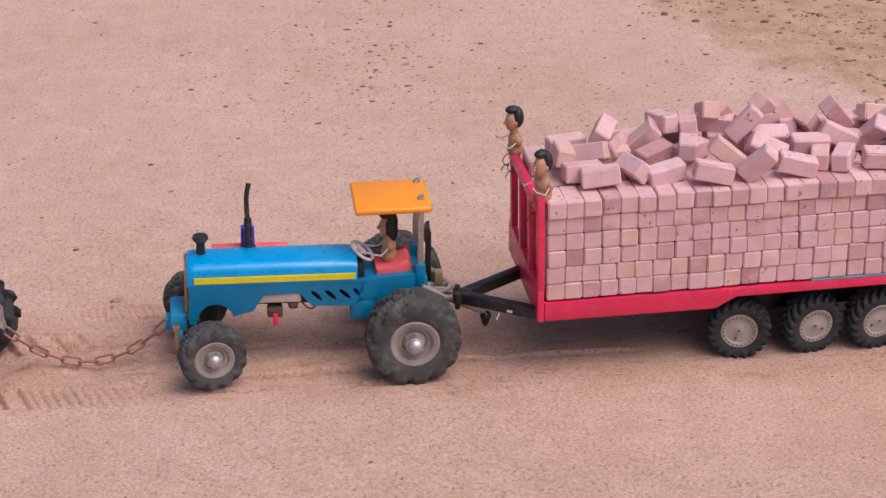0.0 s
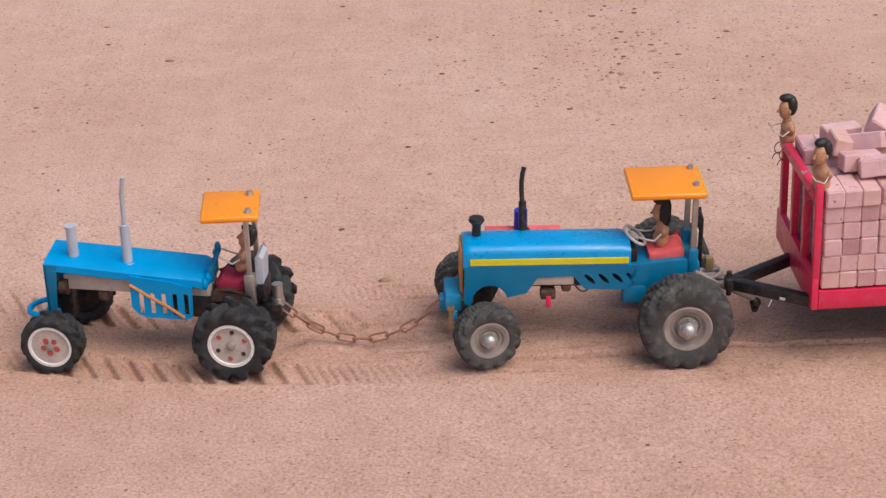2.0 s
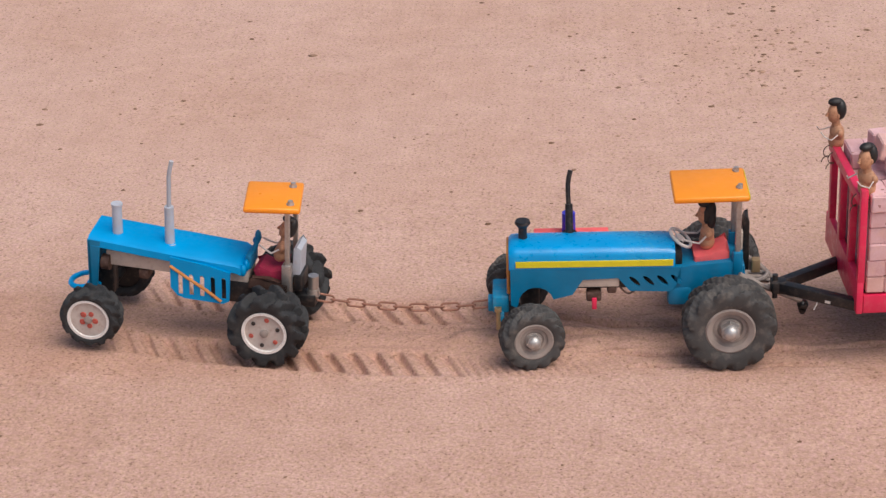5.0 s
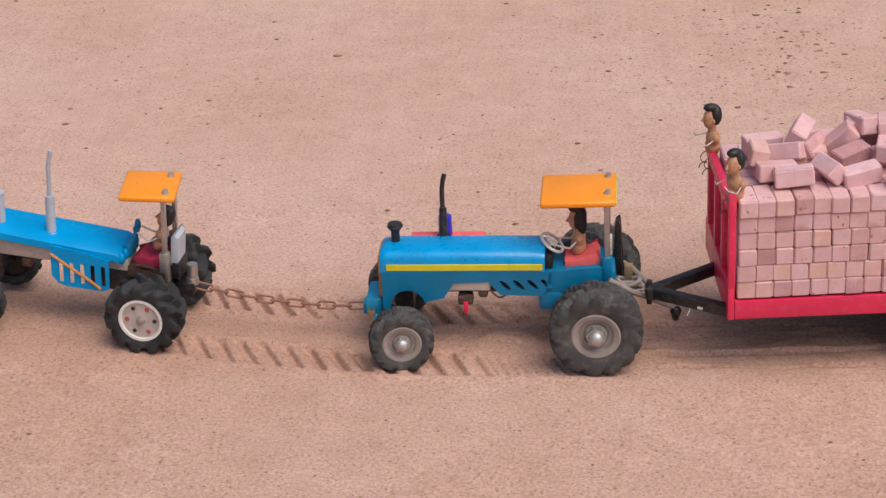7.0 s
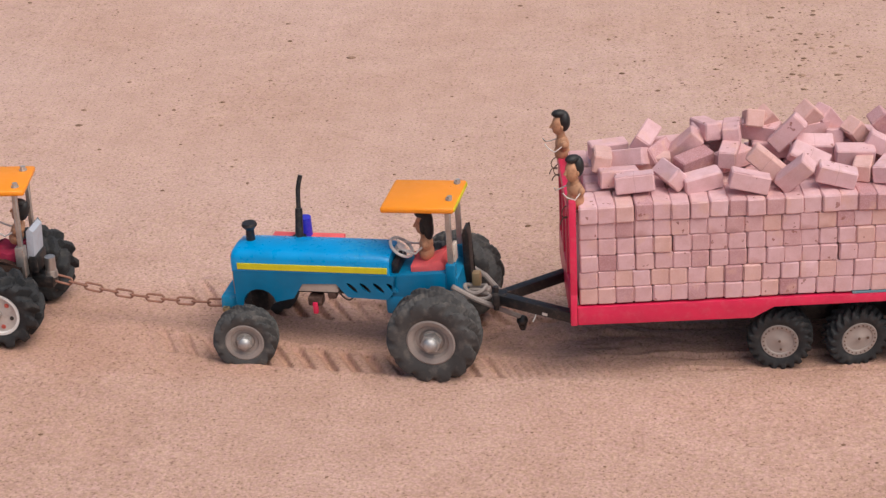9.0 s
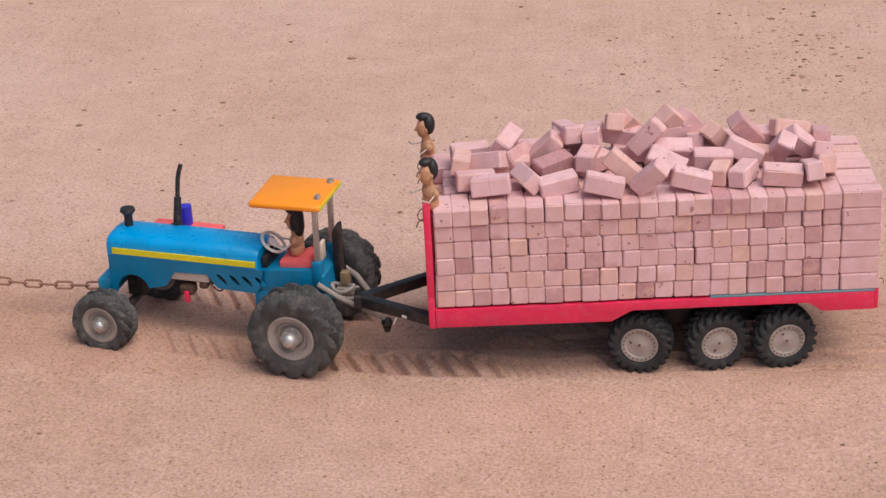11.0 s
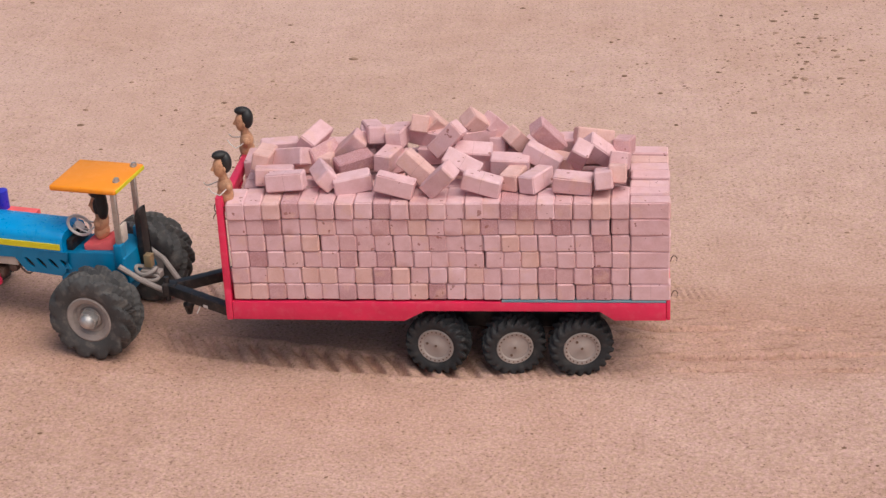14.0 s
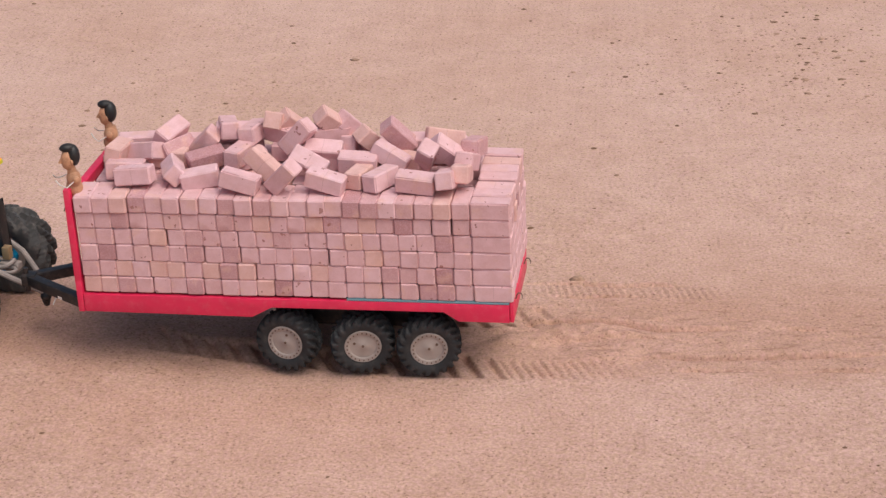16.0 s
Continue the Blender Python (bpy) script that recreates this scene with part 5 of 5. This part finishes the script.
# ---- movement: seconds, x, y, heading and nose-up in degrees ----
GREY_PATH = [
    (-1, -0.2555, -0.084, -5.9, -0.25), (2.3, -0.2565, -0.082, -6.9, -0.3), (2.6, -0.2595, -0.0815, -6.9, 0.0), (3.0, -0.2752, -0.0787, -6.5, 0.7), (3.2, -0.2850, -0.078, -6.5, 1.2), (3.5, -0.2925, -0.077, -6.6, 2.5),
    (3.8, -0.3030, -0.076, -6.7, 3.6), (5.5, -0.4946, -0.0654, -6.7, 4.2), (6.0, -0.5510, -0.0575, -6.1, 4.4), (6.5, -0.6110, -0.0430, -6.2, 3.8), (7.0, -0.6660, -0.0330, -7.4, 3.8),
    (7.5, -0.7215, -0.0285, -7.2, 2.7), (8.0, -0.7795, -0.0237, -7.3, 2.5), (8.5, -0.8405, -0.0165, -6.8, 1.8), (9.0, -0.8983, -0.0141, -6.3, 0.8)]
STRIPED_PATH = [
    (-1, 0.3708, -0.0415, 3.1, 1.6), (3.3, 0.3715, -0.0400, 2.9, 1.4), (3.7, 0.3640, -0.0400, 2.7, 0.8), (5.5, 0.1694, -0.0554, 1.3, -0.25), (6.0, 0.1115, -0.0633, 1.0, -0.25), (6.5, 0.0534, -0.0664, -0.1, -0.4),
    (7.0, -0.0019, -0.0668, -0.9, -0.7), (7.5, -0.0639, -0.0726, -2.2, -0.7), (8.0, -0.1209, -0.0752, -3.3, -1.1), (8.5, -0.1803, -0.0808, -5.3, -1.3), (9.0, -0.2393, -0.0838, -7.8, -1.8)]
STRIPED_LATER = [
    (11.5, -0.4823, -0.0759, -12.4, 0.95), (12.0, -0.5071, -0.0752, -12.2, 1.2), (12.5, -0.5634, -0.0566, -11.6, 0.6), (13.0, -0.6151, -0.0440, -12.8, -0.2), (13.5, -0.6694, -0.0311, -13.8, -1.0),
    (14.0, -0.7321, -0.0235, -13.2, -0.6), (14.5, -0.7920, -0.0157, -13.6, -0.25), (15.0, -0.8531, -0.0101, -13.1, -0.15), (15.5, -0.9027, -0.0057, -13.0, -0.1), (16.0, -0.9570, 0.0010, -12.9, -0.1), (17.0, -1.066, 0.012, -12.8, -0.1)]
TRAILER_PATH = [
    (-1, 0.5570, -0.1612, 4.2, -0.61), (3.3, 0.5560, -0.1600, 4.3, -0.61), (3.7, 0.5480, -0.1610, 4.35, -0.61), (5.5, 0.3520, -0.1750, 4.5, -0.61), (6.0, 0.2950, -0.1810, 4.6, -0.61), (6.5, 0.2370, -0.1850, 4.7, -0.61),
    (7.0, 0.1850, -0.1870, 4.9, -0.61), (7.5, 0.1240, -0.1900, 4.95, -0.61), (8.0, 0.0670, -0.1940, 5.1, -0.61), (8.5, 0.0070, -0.1950, 5.3, -0.61), (9.0, -0.0540, -0.2010, 5.4, -0.61)]
TRAILER_LATER = [
    (11.5, -0.3000, -0.2140, 4.6, -0.61), (12.0, -0.3260, -0.2150, 4.0, -0.61), (12.5, -0.3820, -0.2060, 2.7, -0.61), (13.0, -0.4360, -0.2000, 1.6, -0.61), (13.5, -0.4900, -0.1910, 0.4, -0.61), (14.0, -0.5460, -0.1860, -0.7, -0.61),
    (14.5, -0.6030, -0.1820, -1.6, -0.61), (15.0, -0.6600, -0.1760, -2.5, -0.61), (15.5, -0.7110, -0.1700, -3.2, -0.61), (16.0, -0.7640, -0.1650, -3.6, -0.61), (17.0, -0.874, -0.155, -4.2, -0.61)]
TIMES = [i * 0.25 for i in range(65)]
SINK = -0.0015


def place(path, t):
    """x, y, heading and pitch at t, gently rounded at the corners of the path."""
    a = np.array(path)
    return np.mean([[np.interp(t + d, a[:, 0], a[:, k]) for k in range(1, 5)] for d in (-0.15, 0.0, 0.15)], axis=0)


def motions():
    striped = STRIPED_PATH + STRIPED_LATER
    trailer = TRAILER_PATH + TRAILER_LATER
    tail = GREY_PATH[-1]
    ref = place(striped, 9.0)
    grey = GREY_PATH + [(t, tail[1] + place(striped, t)[0] - ref[0], tail[2] - 0.11 * (place(striped, t)[0] - ref[0]), -6.3, 0.8) for t in (9.5, 10, 10.5, 11, 11.5, 12, 12.5, 13, 14, 15, 16, 17)]
    at = {}
    for key, path in (("grey", grey), ("striped", striped), ("trailer", trailer)):
        at[key] = []
        for t in TIMES:
            x, y, yaw, up = place(path, t)
            z = float(rise(x))
            at[key].append(pose(x, y - 1.9 * z, z + SINK, 0, up, yaw))
    for ob, key, wheels in ((GREY_TRACTOR, "grey", GREY_WHEELS), (STRIPED_TRACTOR, "striped", STRIPED_WHEELS), (TRAILER, "trailer", TRAILER_WHEELS)):
        walk(ob, list(zip(TIMES, at[key])))
        start = at[key][0].translation
        for k, (w, rest, r) in enumerate(wheels):
            rows = []
            for t, m in zip(TIMES, at[key]):
                gone = start.x - m.translation.x
                hold = rest
                if key == "striped" and rest.translation.x < -0.1:
                    pivot = pose(rest.translation.x, -0.004, rest.translation.z)
                    turn = np.interp(t, [8.0, 9.0, 11.3, 16.0], [10.0, 8.0, -5.0, -5.0])
                    hold = pivot @ pose(0, 0, 0, 0, 0, turn) @ pivot.inverted() @ rest
                phase = {0: 112, 2: 32, 4: 157}.get(k, 37 * k) if key == "trailer" else 37 * k
                rows.append((t, hold @ pose(0, 0, 0, 0, phase, 0) @ Matrix.Rotation(-gone / r, 4, "Y")))
            walk(w, rows)
    walk(STACK, list(zip(TIMES, at["trailer"])))
    for ob, m in HEAP:
        walk(ob, [(t, q @ m) for t, q in zip(TIMES, at["trailer"])])
    seats = (("grey", pose(-0.006, 0.0, 0.130, 0, 16, 0)), ("striped", pose(-0.032, -0.006, 0.141)), ("trailer", pose(-0.004, 0.214, 0.254, 0, 0, 5)), ("trailer", pose(0.001, 0.021, 0.267, 0, 0, 28)))
    for ob, (key, m) in zip(DOLLS, seats):
        walk(ob, [(t, q @ m) for t, q in zip(TIMES, at[key])])
    # the chain hangs between the draw pin and the front bracket, slack at first, then taut
    rows = [[] for _ in CHAIN_LINKS]
    ends = [(g @ Vector((0.052, 0.0, 0.075)), s @ Vector((-0.350, -0.012, 0.058))) for g, s in zip(at["grey"], at["striped"])]
    length = max((b - a).length for a, b in ends) + 0.0004
    for i, t in enumerate(TIMES):
        a, b = ends[i]
        span = (b - a).length
        slack = (length - span) * (1.0 if t < 3.6 else 0.1)
        sag = math.sqrt(max(0.0, 3 / 8 * span * slack))
        us = np.linspace(0, 1, 241)
        pts = np.array([a.lerp(b, u) - Vector((0, 0, 4 * sag * u * (1 - u))) for u in us])
        pts[:, 2] = np.maximum(pts[:, 2], 0.004)
        run = np.concatenate([[0], np.cumsum(np.linalg.norm(np.diff(pts, axis=0), axis=1))])
        for k in range(LINKS):
            s0, s1 = run[-1] * k / LINKS, run[-1] * (k + 1) / LINKS
            p, q = [Vector([np.interp(s, run, pts[:, c]) for c in range(3)]) for s in (s0, s1)]
            d = (q - p).normalized()
            up = Vector((0, 0, 1))
            side = up.cross(d).normalized()
            top = d.cross(side)
            m = Matrix((d, side, top)).transposed().to_4x4()
            m.translation = (p + q) / 2
            rows[k].append((t, m @ Matrix.Rotation(radians(63 + (90 if k % 2 else 0)), 4, "X")))
    for link, r in zip(CHAIN_LINKS, rows):
        walk(link, r)


motions()
